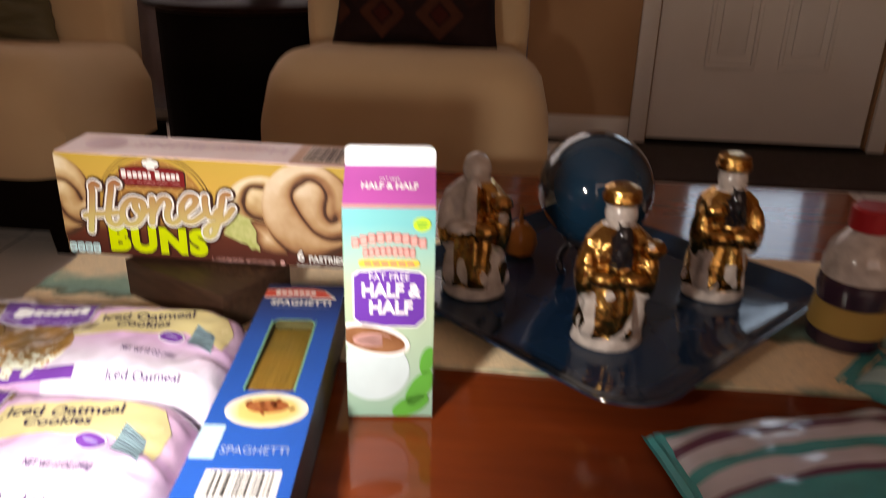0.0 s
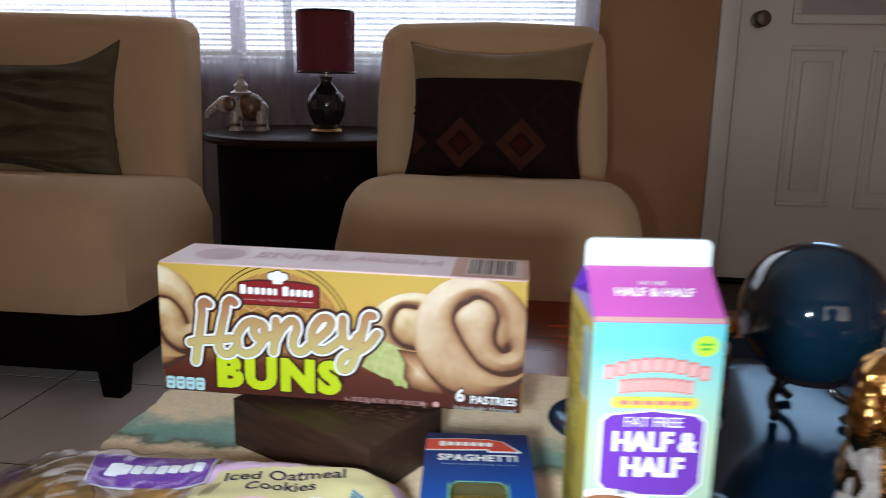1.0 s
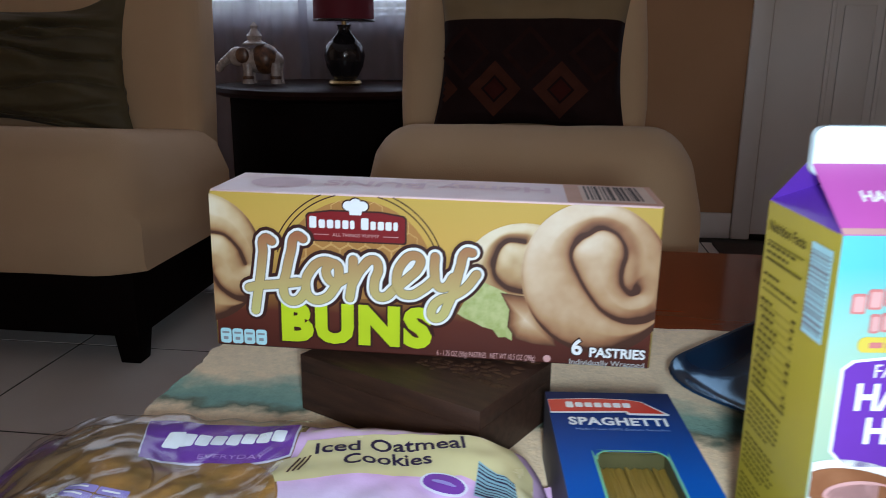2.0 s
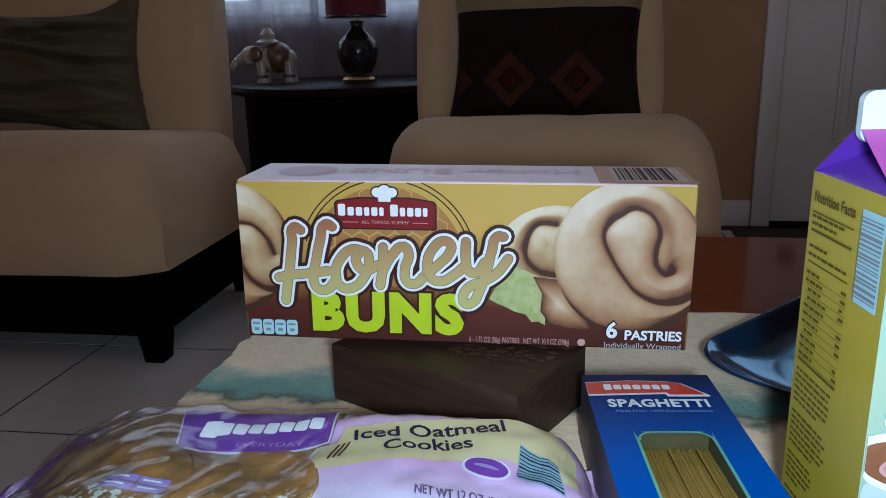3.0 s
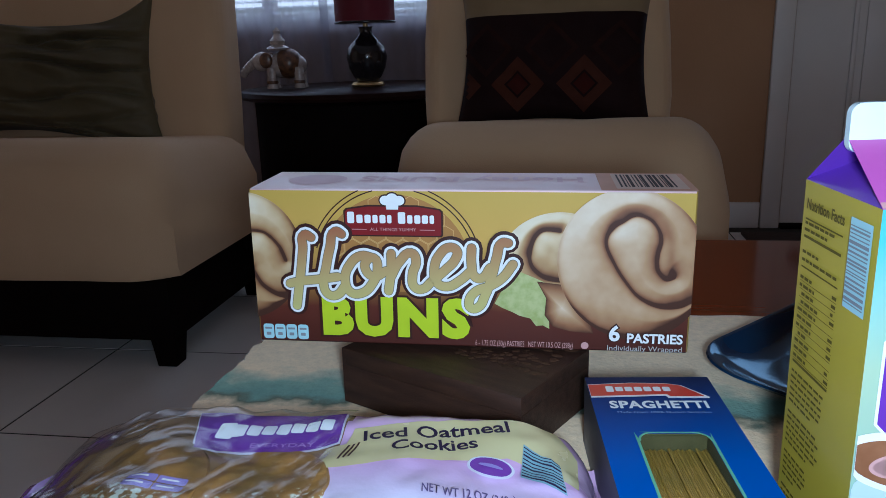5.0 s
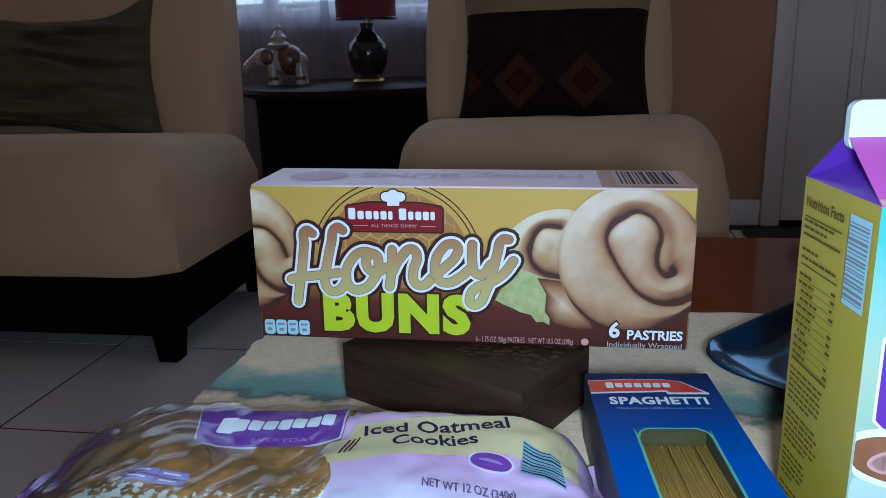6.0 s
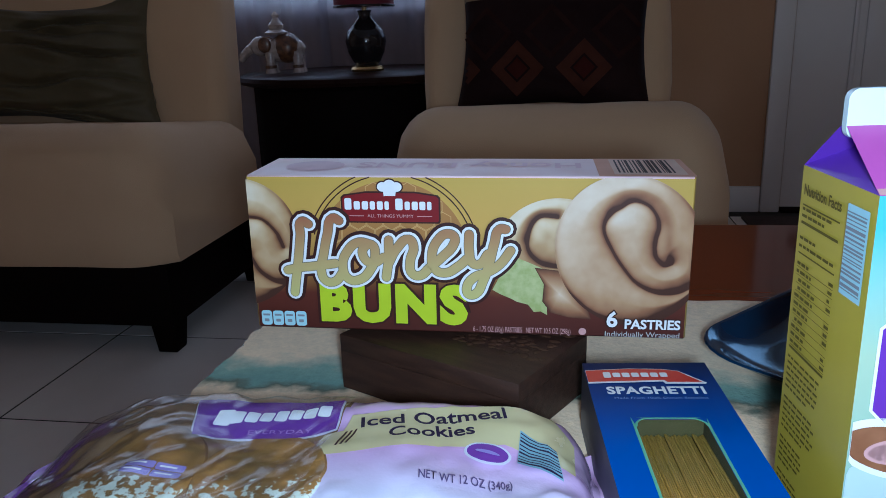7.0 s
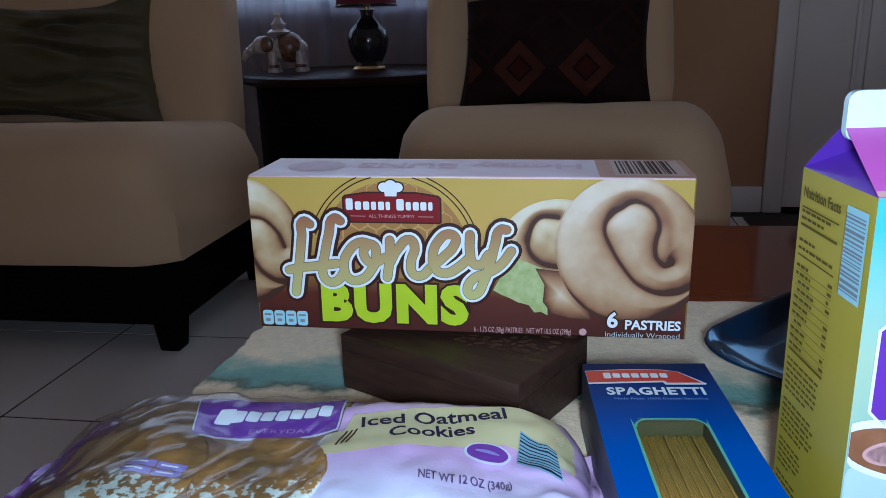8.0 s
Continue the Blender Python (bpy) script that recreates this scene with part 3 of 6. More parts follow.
for q in ((lx1, dw - 0.006, 0.0, 0.04, 0, 2.035), (lx0, lx1, 0.0, 0.04, 0, lz0), (lx0, lx1, 0.0, 0.04, lz1, 2.035)):
    box(*q, bm=leaf)
bmesh.ops.remove_doubles(leaf, verts=leaf.verts, dist=0.0001)
part("leaf", leaf, WHITE, door, smooth=False)
for px0, px1 in ((0.20, 0.40), (0.49, 0.69)):
    for q in (box(px0, px1, -0.010, 0, 0.30, 0.318, 0.004), box(px0, px1, -0.010, 0, 0.89, 0.908, 0.004), box(px0, px0 + 0.018, -0.010, 0, 0.318, 0.89, 0.004), box(px1 - 0.018, px1, -0.010, 0, 0.318, 0.89, 0.004)):
        part("moulding", q, WHITE, door)
    part("panel", box(px0 + 0.045, px1 - 0.045, -0.007, 0, 0.36, 0.85, 0.006), WHITE, door)
for q in ((lx0 - 0.03, lx1 + 0.03, lz0 - 0.035, lz0), (lx0 - 0.03, lx1 + 0.03, lz1, lz1 + 0.03), (lx0 - 0.03, lx0, lz0, lz1), (lx1, lx1 + 0.03, lz0, lz1)):
    part("light_frame", box(q[0], q[1], -0.016, 0, q[2], q[3], 0.004), WHITE, door, "white frame of the door's upper light")
door_pane = part("pane", box(lx0, lx1, 0.018, 0.024, lz0, lz1), GLASS, door, smooth=False)
door_pane.visible_shadow = False
GREYB = material("grey blind", (0.46, 0.44, 0.46), 0.6, second=(0.40, 0.38, 0.40), scale=6)
part("light_rail", box(lx0, lx1, -0.012, 0.012, lz0, lz0 + 0.06, 0.004), GREYB, door, "grey lower rail of the glazed light")
knob = lathe([(0.031, 0), (0.031, 0.006), (0.012, 0.010), (0.011, 0.03), (0.026, 0.042), (0.030, 0.055), (0.022, 0.066), (0.004, 0.069)], 24)
bmesh.ops.rotate(knob, cent=(0, 0, 0), matrix=Matrix.Rotation(radians(90), 3, "X"), verts=knob.verts)
bmesh.ops.translate(knob, vec=(0.072, 0, 1.0), verts=knob.verts)
part("door_handle", knob, PEWTER, door, "round aged bronze door knob")

mat_ = tagged(part("door_mat", box(0.42, 1.55, 2.86, 3.30, 0.0, 0.012, 0.004), material("dark brown mat", (0.05, 0.028, 0.02), 0.95, second=(0.035, 0.02, 0.015), scale=60, bump=0.8, bump_scale=300)), "dark brown mat on the floor tiles before the door", "door mat")

# ---------------------------------------------------------------- upholstered seats


def seat_unit(name, m, w, depth, label, category, back_h=0.93, seat_w=None, crown=0.55):
    """An armless slipper seat: rounded seat block, upright back, dark plinth with legs. Front at y = 0."""
    t = thing(name, m, label, category)
    sw = seat_w or w
    bm = bmesh.new()
    nx, ny = 40, 30
    prof = []
    # section of the seat: up the rounded front, over the crown, to the back
    for i in range(11):
        a = radians(180 - 90 * i / 10)
        prof.append((0.13 + 0.13 * math.cos(a), crown - 0.13 + 0.13 * math.sin(a)))
    for i in range(1, 13):
        f = i / 12
        prof.append((0.13 + (depth - 0.13) * f, crown - 0.045 * f))
    prof = [(0.012, 0.222), (0.0, 0.245), (0.0, 0.33)] + prof
    cols = []
    for i in range(nx + 1):
        u = -1 + 2 * i / nx
        col = []
        for y, z in prof:
            e = 0.11
            edge = max(0.0, abs(u) * sw / 2 - (sw / 2 - e)) / e
            drop = 0.13 * (1 - math.sqrt(max(0.0, 1 - edge ** 2))) if edge else 0
            zz = z - drop * max(0.0, (z - 0.25) / (crown - 0.25))
            yy = y + 0.05 * (edge ** 2) * max(0.0, 1 - y / 0.3)
            bulge = 0.014 * (1 - u * u)
            col.append(bm.verts.new((u * sw / 2, yy - bulge * (1 if y < 0.05 else 0), zz + 0.004 * noise.noise((u * 3, y * 6, 2)))))
        cols.append(col)
    for a, b in zip(cols, cols[1:]):
        for j in range(len(prof) - 1):
            bm.faces.new((a[j], b[j], b[j + 1], a[j + 1]))
    # sides and underside close the block
    for col in (cols[0], cols[-1]):
        foot = bm.verts.new((col[0].co.x, depth, 0.222))
        bm.faces.new([*col, foot] if col is cols[-1] else [*col, foot][::-1])
    part("seat", bm, CREAM, t)
    bk = box(-w / 2, w / 2, depth - 0.02, depth + 0.155, 0.20, back_h, 0.055, 6)
    bmesh.ops.subdivide_edges(bk, edges=bk.edges[:], cuts=3, use_grid_fill=True)
    for v in bk.verts:
        f = max(0.0, (v.co.z - 0.5) / 0.45)
        v.co.y += 0.07 * f * f
        v.co.x *= 1 + 0.035 / w * math.sin(math.pi * min(1, max(0, (v.co.z - 0.2) / 0.75)))
        v.co.z += 0.012 * math.cos(v.co.x / w * 3.0) * f
        v.co += 0.004 * noise.noise_vector(v.co * 5)
    part("backrest", bk, CREAM, t)
    part("plinth", box(-sw / 2 + 0.015, sw / 2 - 0.015, 0.02, depth + 0.10, 0.075, 0.221, 0.006), ESPRESSO, t, "espresso wooden base rail")
    for lx in (-sw / 2 + 0.055, sw / 2 - 0.055):
        for ly in (0.07, depth + 0.05):
            lg = box(-0.032, 0.032, -0.032, 0.032, 0, 0.08, 0.004)
            for v in lg.verts:
                k = 0.75 + 0.25 * v.co.z / 0.08
                v.co.x, v.co.y = v.co.x * k + lx, v.co.y * k + ly
            part("leg", lg, ESPRESSO, t)
    return t


chair = seat_unit("slipper_chair", pose(-0.240, 1.975, 0, 0, 0, 4), 0.64, 0.57, "cream upholstered armless slipper chair on a dark base", "chair", seat_w=0.72)
sofa = seat_unit("loveseat", pose(-1.745, 1.905, 0, 0, 0, 0), 1.12, 0.55, "cream upholstered armless loveseat on a dark wooden base", "sofa", back_h=0.94, seat_w=1.30, crown=0.53)


def cushion_mesh(w, h, thick, seed, pinch=0.16, n=26, crease=0.012):
    """A soft cushion standing upright: w across x, h up z, with drawn-out corners and creases."""
    bm = bmesh.new()
    sides = []
    for s in (-1, 1):
        g = []
        for j in range(n + 1):
            row = []
            for i in range(n + 1):
                u, v = -1 + 2 * i / n, -1 + 2 * j / n
                p = (1 - abs(u) ** 2.4) * (1 - abs(v) ** 2.4)
                d = thick / 2 * max(0.0, p) ** 0.45
                kx = 1 - pinch * (0.12 if crease > 0.02 else 0.30) * (1 - abs(v) ** 2) * abs(u) ** 2
                kz = 1 - pinch * (1 - abs(u) ** 2) * 0.55 * abs(v) ** 2
                cr = crease * noise.noise((u * 2.2 + seed, v * 5 + u * 1.5, seed)) * max(0.0, p) ** 0.3
                if crease > 0.02:
                    for v0, slope, depth_, wide in ((0.62, 0.16, 0.020, 0.05), (0.40, -0.02, 0.012, 0.06), (0.18, 0.03, 0.016, 0.035), (-0.16, 0.14, 0.015, 0.05), (-0.42, 0.34, 0.013, 0.06), (-0.70, 0.40, 0.016, 0.05), (-0.86, -0.10, 0.016, 0.05)):
                        cr += 1.6 * depth_ * math.exp(-((v - v0 - slope * (u - 1) - 0.05 * math.sin(u * 5 + v0 * 9)) / wide) ** 2) * min(1.0, max(0.0, (u + 0.35) / 0.6)) * max(0.0, p) ** 0.25
                    cr += 0.004 * abs(math.sin(v * 8 + u * 2.6 + 2.2 * noise.noise((u * 1.6, v * 1.6, seed)))) * max(0.0, p) ** 0.4
                lean = 0.085 * max(0.0, u) ** 2 * ((1 - v) / 2) ** 1.5 if crease > 0.02 else 0.0
                ear = 0.050 * max(0.0, (u - 0.50) / 0.50) ** 2 * max(0.0, v) ** 3 if crease > 0.02 else 0.0
                row.append(bm.verts.new((u * w / 2 * kx + lean, s * d + cr, v * h / 2 * kz + ear)))
            g.append(row)
        for a, b in zip(g, g[1:]):
            for i in range(n):
                bm.faces.new((a[i], a[i + 1], b[i + 1], b[i]))
    bmesh.ops.remove_doubles(bm, verts=bm.verts, dist=0.0008)
    return bm


green = thing("throw_pillow", pose(-1.70, 2.40, 0.655, -16, 4, 3), "creased khaki satin throw pillow leaning on the loveseat", "pillow")
part("cushion", cushion_mesh(0.66, 0.42, 0.16, 3.1, 0.62, 90, 0.03), KHAKI, green)

pil = thing("throw_pillow", pose(-0.262, 2.385, 0.685, -12, 0, -6), "dark brown throw pillow with rust diamonds and a taupe top band", "pillow")
bm = cushion_mesh(0.49, 0.39, 0.15, 7.7, 0.34, 40)
top = [f for f in bm.faces if f.calc_center_median().z > 0.088]
for f in top:
    f.material_index = 1
ob = part("cushion", bm, [MAROON, BAND], pil)


def pillow_depth(x, z):
    u, v = x / 0.23, z / 0.185
    p = max(0.0, (1 - abs(u) ** 2.4) * (1 - abs(v) ** 2.4))
    return -0.075 * p ** 0.45 - 0.004


def diamond(cx, cz, r, mat, lift, name, ring=0.0):
    bm = bmesh.new()
    n = 8
    g = {}
    for i in range(n + 1):
        for j in range(n + 1):
            a, b = -1 + 2 * i / n, -1 + 2 * j / n
            x, z = cx + (a + b) / 2 * r, cz + (a - b) / 2 * r
            if abs(x) < 0.215 and z < 0.088:
                cr = 0.012 * noise.noise((x / 0.23 * 2.2 + 7.7, z / 0.185 * 5 + x / 0.23 * 1.5, 7.7))
                g[i, j] = bm.verts.new((x, pillow_depth(x, z) + cr - lift, z))
    for i in range(n):
        for j in range(n):
            q = [g.get(k) for k in ((i, j), (i + 1, j), (i + 1, j + 1), (i, j + 1))]
            if all(q) and not (ring and max(abs(-1 + 2 * (i + 0.5) / n), abs(-1 + 2 * (j + 0.5) / n)) < ring):
                bm.faces.new(q)
    return part(name, bm, mat, pil)


for cx, cz in ((-0.075, -0.085), (0.085, -0.085), (-0.155, 0.0), (0.005, 0.0), (0.165, 0.0), (-0.235, -0.085)):
    low = cz < -0.05
    diamond(cx, cz, 0.066, DIAMOND if low else FAINT_RUST, 0.001, "woven_diamond", 0.55 if low else 0.7)
    if low:
        diamond(cx, cz, 0.026, RUST, 0.002, "woven_diamond")

# ---------------------------------------------------------------- side table, lamp, figurine
st = thing("side_table", pose(-0.93, 2.985, -0.010), "round espresso wooden drum side table with a polished top", "side table")
part("tabletop", lathe([(0.37, 0.565), (0.385, 0.570), (0.39, 0.58), (0.385, 0.592), (0.375, 0.597)], 48), material("polished espresso", (0.012, 0.004, 0.003), 0.4, spec=0.06, second=(0.020, 0.007, 0.005), scale=8), st)
part("drum", lathe([(0.33, 0.05), (0.34, 0.06), (0.34, 0.555), (0.355, 0.565)], 16), ESPRESSO, st)
part("foot_rail", lathe([(0.35, 0.0), (0.35, 0.045), (0.34, 0.05)], 16), ESPRESSO, st)

lamp = thing("table_lamp", pose(-0.875, 2.93, 0.588), "table lamp with a black vase base and wine-red drum shade", "lamp")
part("foot", lathe([(0.052, 0), (0.055, 0.006), (0.05, 0.014), (0.034, 0.018)], 28), BRASS, lamp, "brass foot")
part("vase", lathe([(0.034, 0.018), (0.045, 0.030), (0.060, 0.060), (0.067, 0.095), (0.060, 0.125), (0.036, 0.150), (0.022, 0.165), (0.020, 0.182), (0.024, 0.19)], 32), BLACK_GLAZE, lamp)
part("neck", lathe([(0.008, 0.19), (0.008, 0.235), (0.016, 0.237), (0.016, 0.27)], 16), BRASS, lamp)
sh = bmesh.new()
rings = [[sh.verts.new((r * math.cos(6.2832 * i / 40), r * math.sin(6.2832 * i / 40), z)) for i in range(40)] for r, z in ((0.097, 0.200), (0.0975, 0.30), (0.099, 0.402), (0.096, 0.402), (0.0945, 0.30), (0.094, 0.200))]
rings.append(rings[0])
for a, b in zip(rings, rings[1:]):
    for i in range(40):
        sh.faces.new((a[i], a[(i + 1) % 40], b[(i + 1) % 40], b[i]))
shade = part("shade", sh, SHADE, lamp, "wine-red fabric drum shade")
for z in (0.199, 0.397):
    part("shade_trim", lathe([(0.0985, z), (0.1, z + 0.002), (0.1, z + 0.006), (0.0985, z + 0.008)], 40), BLACK_GLAZE, shade)

ele = bmesh.new()
join(ele, ball(0.052, (0.02, 0, 0.088), (1.25, 0.75, 0.95), 22))
join(ele, ball(0.034, (-0.050, 0, 0.102), (0.95, 0.85, 1.1), 18))
for sx, sy in ((-0.02, -0.022), (-0.02, 0.022), (0.062, -0.022), (0.062, 0.022)):
    leg = lathe([(0.018, 0), (0.018, 0.008), (0.014, 0.02), (0.016, 0.08)], 12)
    bmesh.ops.translate(leg, vec=(sx, sy, 0), verts=leg.verts)
    join(ele, leg)
for i in range(9):
    f = i / 8
    join(ele, ball(0.017 - 0.009 * f, (-0.072 - 0.036 * math.sin(f * 2.4), 0, 0.10 - 0.075 * f + 0.055 * max(0, f - 0.6) * 2), (1, 1, 1.2), 10))
for sy in (-1, 1):
    join(ele, ball(0.028, (-0.036, sy * 0.030, 0.105), (0.8, 0.25, 1.0), 14))
SADDLE = material("brown gilt saddle", (0.055, 0.022, 0.014), 0.35, second=(0.16, 0.07, 0.03), scale=60, amount=0.25, coat=0.3)
e1 = thing("elephant_figurine", pose(-1.178, 2.93, 0.588, 0, 0, 8), "white ceramic elephant figurine with a dark saddle and gilt urn top", "figurine")
bmesh.ops.scale(ele, vec=(1.12, 1.0, 0.86), verts=ele.verts)
CREAMWARE = material("cream porcelain", (0.44, 0.38, 0.35), 0.2, second=(0.26, 0.20, 0.18), scale=50, amount=0.35, coat=0.2)
part("body", ele, CREAMWARE, e1)
for sy in (-1, 1):
    part("ear", ball(0.026, (-0.036, sy * 0.034, 0.092), (0.85, 0.28, 1.0), 16), SADDLE, e1, "dark painted ear")
for sx in (-0.022, 0.069):
    strap = lathe([(0.0185, 0.016), (0.0195, 0.019), (0.0195, 0.023), (0.0185, 0.026)], 14)
    bmesh.ops.translate(strap, vec=(sx, -0.022, 0), verts=strap.verts)
    part("anklet", strap, SADDLE, e1, "dark painted anklet")
sad = ball(0.058, (0.032, 0, 0.080), (0.85, 0.80, 0.86), 20)
part("saddle_cloth", sad, SADDLE, e1, "dark patterned saddle cloth")
part("urn", lathe([(0.036, 0.1240), (0.040, 0.1300), (0.034, 0.1340), (0.022, 0.1400), (0.026, 0.1540), (0.014, 0.1680), (0.010, 0.1770), (0.013, 0.1850), (0.003, 0.1970)], 20), CREAMWARE, e1)

# ---------------------------------------------------------------- coffee table and runner
TZ = 0.45
TX0, TX1, TY0, TY1 = -0.522, 0.60, 0.44, 1.46
ct = thing("coffee_table", pose(0, 0, 0), "glossy red-brown cherry wood coffee table with a runner", "coffee table")
part("tabletop", box(TX0, TX1, TY0, TY1, TZ - 0.035, TZ - 0.0025, 0.008, 3), CHERRY, ct, smooth=False)
for a in ((TX0 + 0.06, TX1 - 0.06, TY0 + 0.06, TY0 + 0.085), (TX0 + 0.06, TX1 - 0.06, TY1 - 0.085, TY1 - 0.06), (TX0 + 0.06, TX0 + 0.085, TY0 + 0.085, TY1 - 0.085), (TX1 - 0.085, TX1 - 0.06, TY0 + 0.085, TY1 - 0.085)):
    part("apron", box(*a, TZ - 0.115, TZ - 0.035, 0.003), CHERRY, ct)
for x in (TX0 + 0.075, TX1 - 0.075):
    for y in (TY0 + 0.075, TY1 - 0.075):
        part("leg", box(x - 0.032, x + 0.032, y - 0.032, y + 0.032, 0, TZ - 0.115, 0.005), CHERRY, ct)

runner = thing("table_runner", pose(0, 0, 0), "beige and sage striped cloth runner with a ragged end", "table runner")
nx, ny = 150, 40
rr = random.Random(5)
gr = []
for i in range(nx + 1):
    row = []
    for j in range(ny + 1):
        x = TX0 + 0.004 + (TX1 - TX0 - 0.03) * i / nx
        y = 0.812 + (1.136 - 0.812) * j / ny
        if i == 0:
            x += rr.uniform(-0.001, 0.002) + 0.004 * noise.noise((y * 30, 0, 0)) + 0.030 * max(0.0, y - 0.9)
        if j in (0, ny):
            y += 0.003 * noise.noise((x * 25, 3, 0))
        row.append((x, y, TZ + 0.0008 + 0.0006 * noise.noise((x * 14, y * 14, 1))))
    gr.append(row)
for j0, j1, name in ((0, 4, "sage_band"), (4, 16, "beige_band"), (16, 23, "sage_band"), (23, 40, "beige_band")):
    bm = bmesh.new()
    vs = [[bm.verts.new(gr[i][j]) for j in range(j0, j1 + 1)] for i in range(nx + 1)]
    for p_, q_ in zip(vs, vs[1:]):
        for j in range(j1 - j0):
            bm.faces.new((p_[j], q_[j], q_[j + 1], p_[j + 1]))
    ex = bmesh.ops.extrude_face_region(bm, geom=bm.faces[:])
    bmesh.ops.translate(bm, vec=(0, 0, -0.0025), verts=[v for v in ex["geom"] if isinstance(v, bmesh.types.BMVert)])
    part(name, bm, RUNNER, runner)

# ---------------------------------------------------------------- carved wooden box
WB = pose(-0.306, 0.9225, TZ + 0.0015, 0, 0, -28)
wb = thing("wooden_box", WB, "small dark carved wooden box with a lid, on the runner", "box")
part("body", box(-0.0798, 0.0798, -0.0488, 0.0488, 0.0, 0.0309), WALNUT, wb)
lid = part("lid", box(-0.0800, 0.0800, -0.0490, 0.0490, 0.0310, 0.0445, 0.0006), WALNUT, wb)
r2 = random.Random(9)
WALNUT_GLOSS = material("polished carved wood", (0.075, 0.034, 0.018), 0.5, second=(0.018, 0.008, 0.004), scale=40, spec=0.3)
for i in range(90):
    x, y = r2.uniform(0.0, 0.076), r2.uniform(-0.012, 0.044)
    part("carving", ball(0.0045, (x, y, 0.0437), (r2.uniform(0.6, 1.4), r2.uniform(0.5, 1.0), 0.34), 10), WALNUT_GLOSS, lid)

# ---------------------------------------------------------------- honey bun box
HW, HH, HD = 0.3206, 0.1192, 0.075
HB = pose(-0.3022, 0.9194, 0.4987 + HH / 2, 0, 0.8, 1.7)
hb = thing("pastry_box", HB, "gold and brown cardboard box of honey buns, on the wooden box", "food box")
bm = box(-HW / 2, HW / 2, 0, HD, -HH / 2, HH / 2, 0.0012, 1)
for f in bm.faces:
    n = f.normal
    f.material_index = 1 if n.z > 0.7 else (2 if abs(n.x) > 0.7 else 0)
part("carton", bm, [CARD_FRONT, CARD_TOP, CARD_GOLD], hb)
FACE = Matrix(((1, 0, 0, 0), (0, 0, -1, 0), (0, 1, 0, 0), (0, 0, 0, 1)))  # x across, y up, z towards the viewer
L0 = 0.0004

EDGES = (-HW / 2 + 0.0003, HW / 2 - 0.0003, -HH / 2 + 0.0003, HH / 2 - 0.0003)
# honeycomb roundel behind the plaque
cx, cy = -0.0524, 0.0
print_on("roundel", [p for p in move(oval(0.112, 0.112, 60), cx, cy) if -0.022 < p[1] < EDGES[3]], L0, FACE, flat("amber ink", (0.40, 0.19, 0.05)), hb)
COMB = flat("honeycomb line ink", (0.60, 0.36, 0.12))
for iy in range(0, 6):
    for ix in range(-5, 6):
        hx, hy = cx + ix * 0.0125 + (iy % 2) * 0.00625, cy + 0.005 + iy * 0.0108
        if (hx - cx) ** 2 + (hy - cy) ** 2 < 0.053 ** 2 and hy < HH / 2 - 0.008:
            pts = [(hx + 0.0071 * math.sin(radians(60 * k)), hy + 0.0071 * math.cos(radians(60 * k))) for k in range(6)]
            inn = [(hx + 0.0065 * math.sin(radians(60 * k)), hy + 0.0065 * math.cos(radians(60 * k))) for k in range(6)]
            for k in range(6):
                print_on("honeycomb", [pts[k], pts[(k + 1) % 6], inn[(k + 1) % 6], inn[k]], L0 * 2, FACE, COMB, hb)
for rad, side in ((0.0605, 0), (0.0605, 1), (0.0640, 0), (0.0640, 1)):
    top_a = math.degrees(math.asin(0.0585 / rad))
    a0, a1 = ((15, top_a) if side == 0 else (180 - top_a, 165))
    pts = [(cx + rad * math.cos(radians(a0 + (a1 - a0) * k / 10)), cy + rad * math.sin(radians(a0 + (a1 - a0) * k / 10))) for k in range(11)]
    stroke("ring_line", pts, 0.0009, L0 * 2, FACE, INK_BROWN, hb)
# pastries: printed discs with a brown swirl line
SWIRL_BIG = [(0.1615, -0.0185), (0.1516, -0.0234), (0.1376, -0.0237), (0.1237, -0.0168), (0.1125, -0.0035), (0.1051, 0.0088), (0.1003, 0.0194), (0.1005, 0.0275), (0.105, 0.0341), (0.111, 0.0381), (0.1165, 0.0418), (0.1223, 0.0423), (0.13, 0.0388), (0.1354, 0.0317), (0.1373, 0.0237), (0.1358, 0.0155), (0.1354, 0.0077), (0.1371, 0.0015), (0.142, -0.0034), (0.147, -0.002)]
GROOVE_BIG = [(0.1026, 0.0356), (0.1089, 0.0445), (0.121, 0.0482), (0.1338, 0.044), (0.1415, 0.0322), (0.1442, 0.0181), (0.144, 0.0037)]
SWIRL_MID = [(0.0674, 0.0299), (0.0563, 0.0305), (0.0501, 0.0252), (0.0467, 0.0144), (0.0471, 0.0061), (0.0514, -0.0005), (0.0594, -0.0054), (0.0729, -0.0072)]
GROOVE_MID = [(0.0672, 0.0343), (0.0545, 0.0342), (0.0468, 0.0276), (0.0434, 0.0152)]
SWIRL_L1 = [(-0.1604, 0.0275), (-0.1492, 0.0255), (-0.1393, 0.0158), (-0.1346, 0.0049)]
SWIRL_L2 = [(-0.1609, -0.0023), (-0.1542, -0.0143), (-0.1441, -0.0217), (-0.1336, -0.0237)]


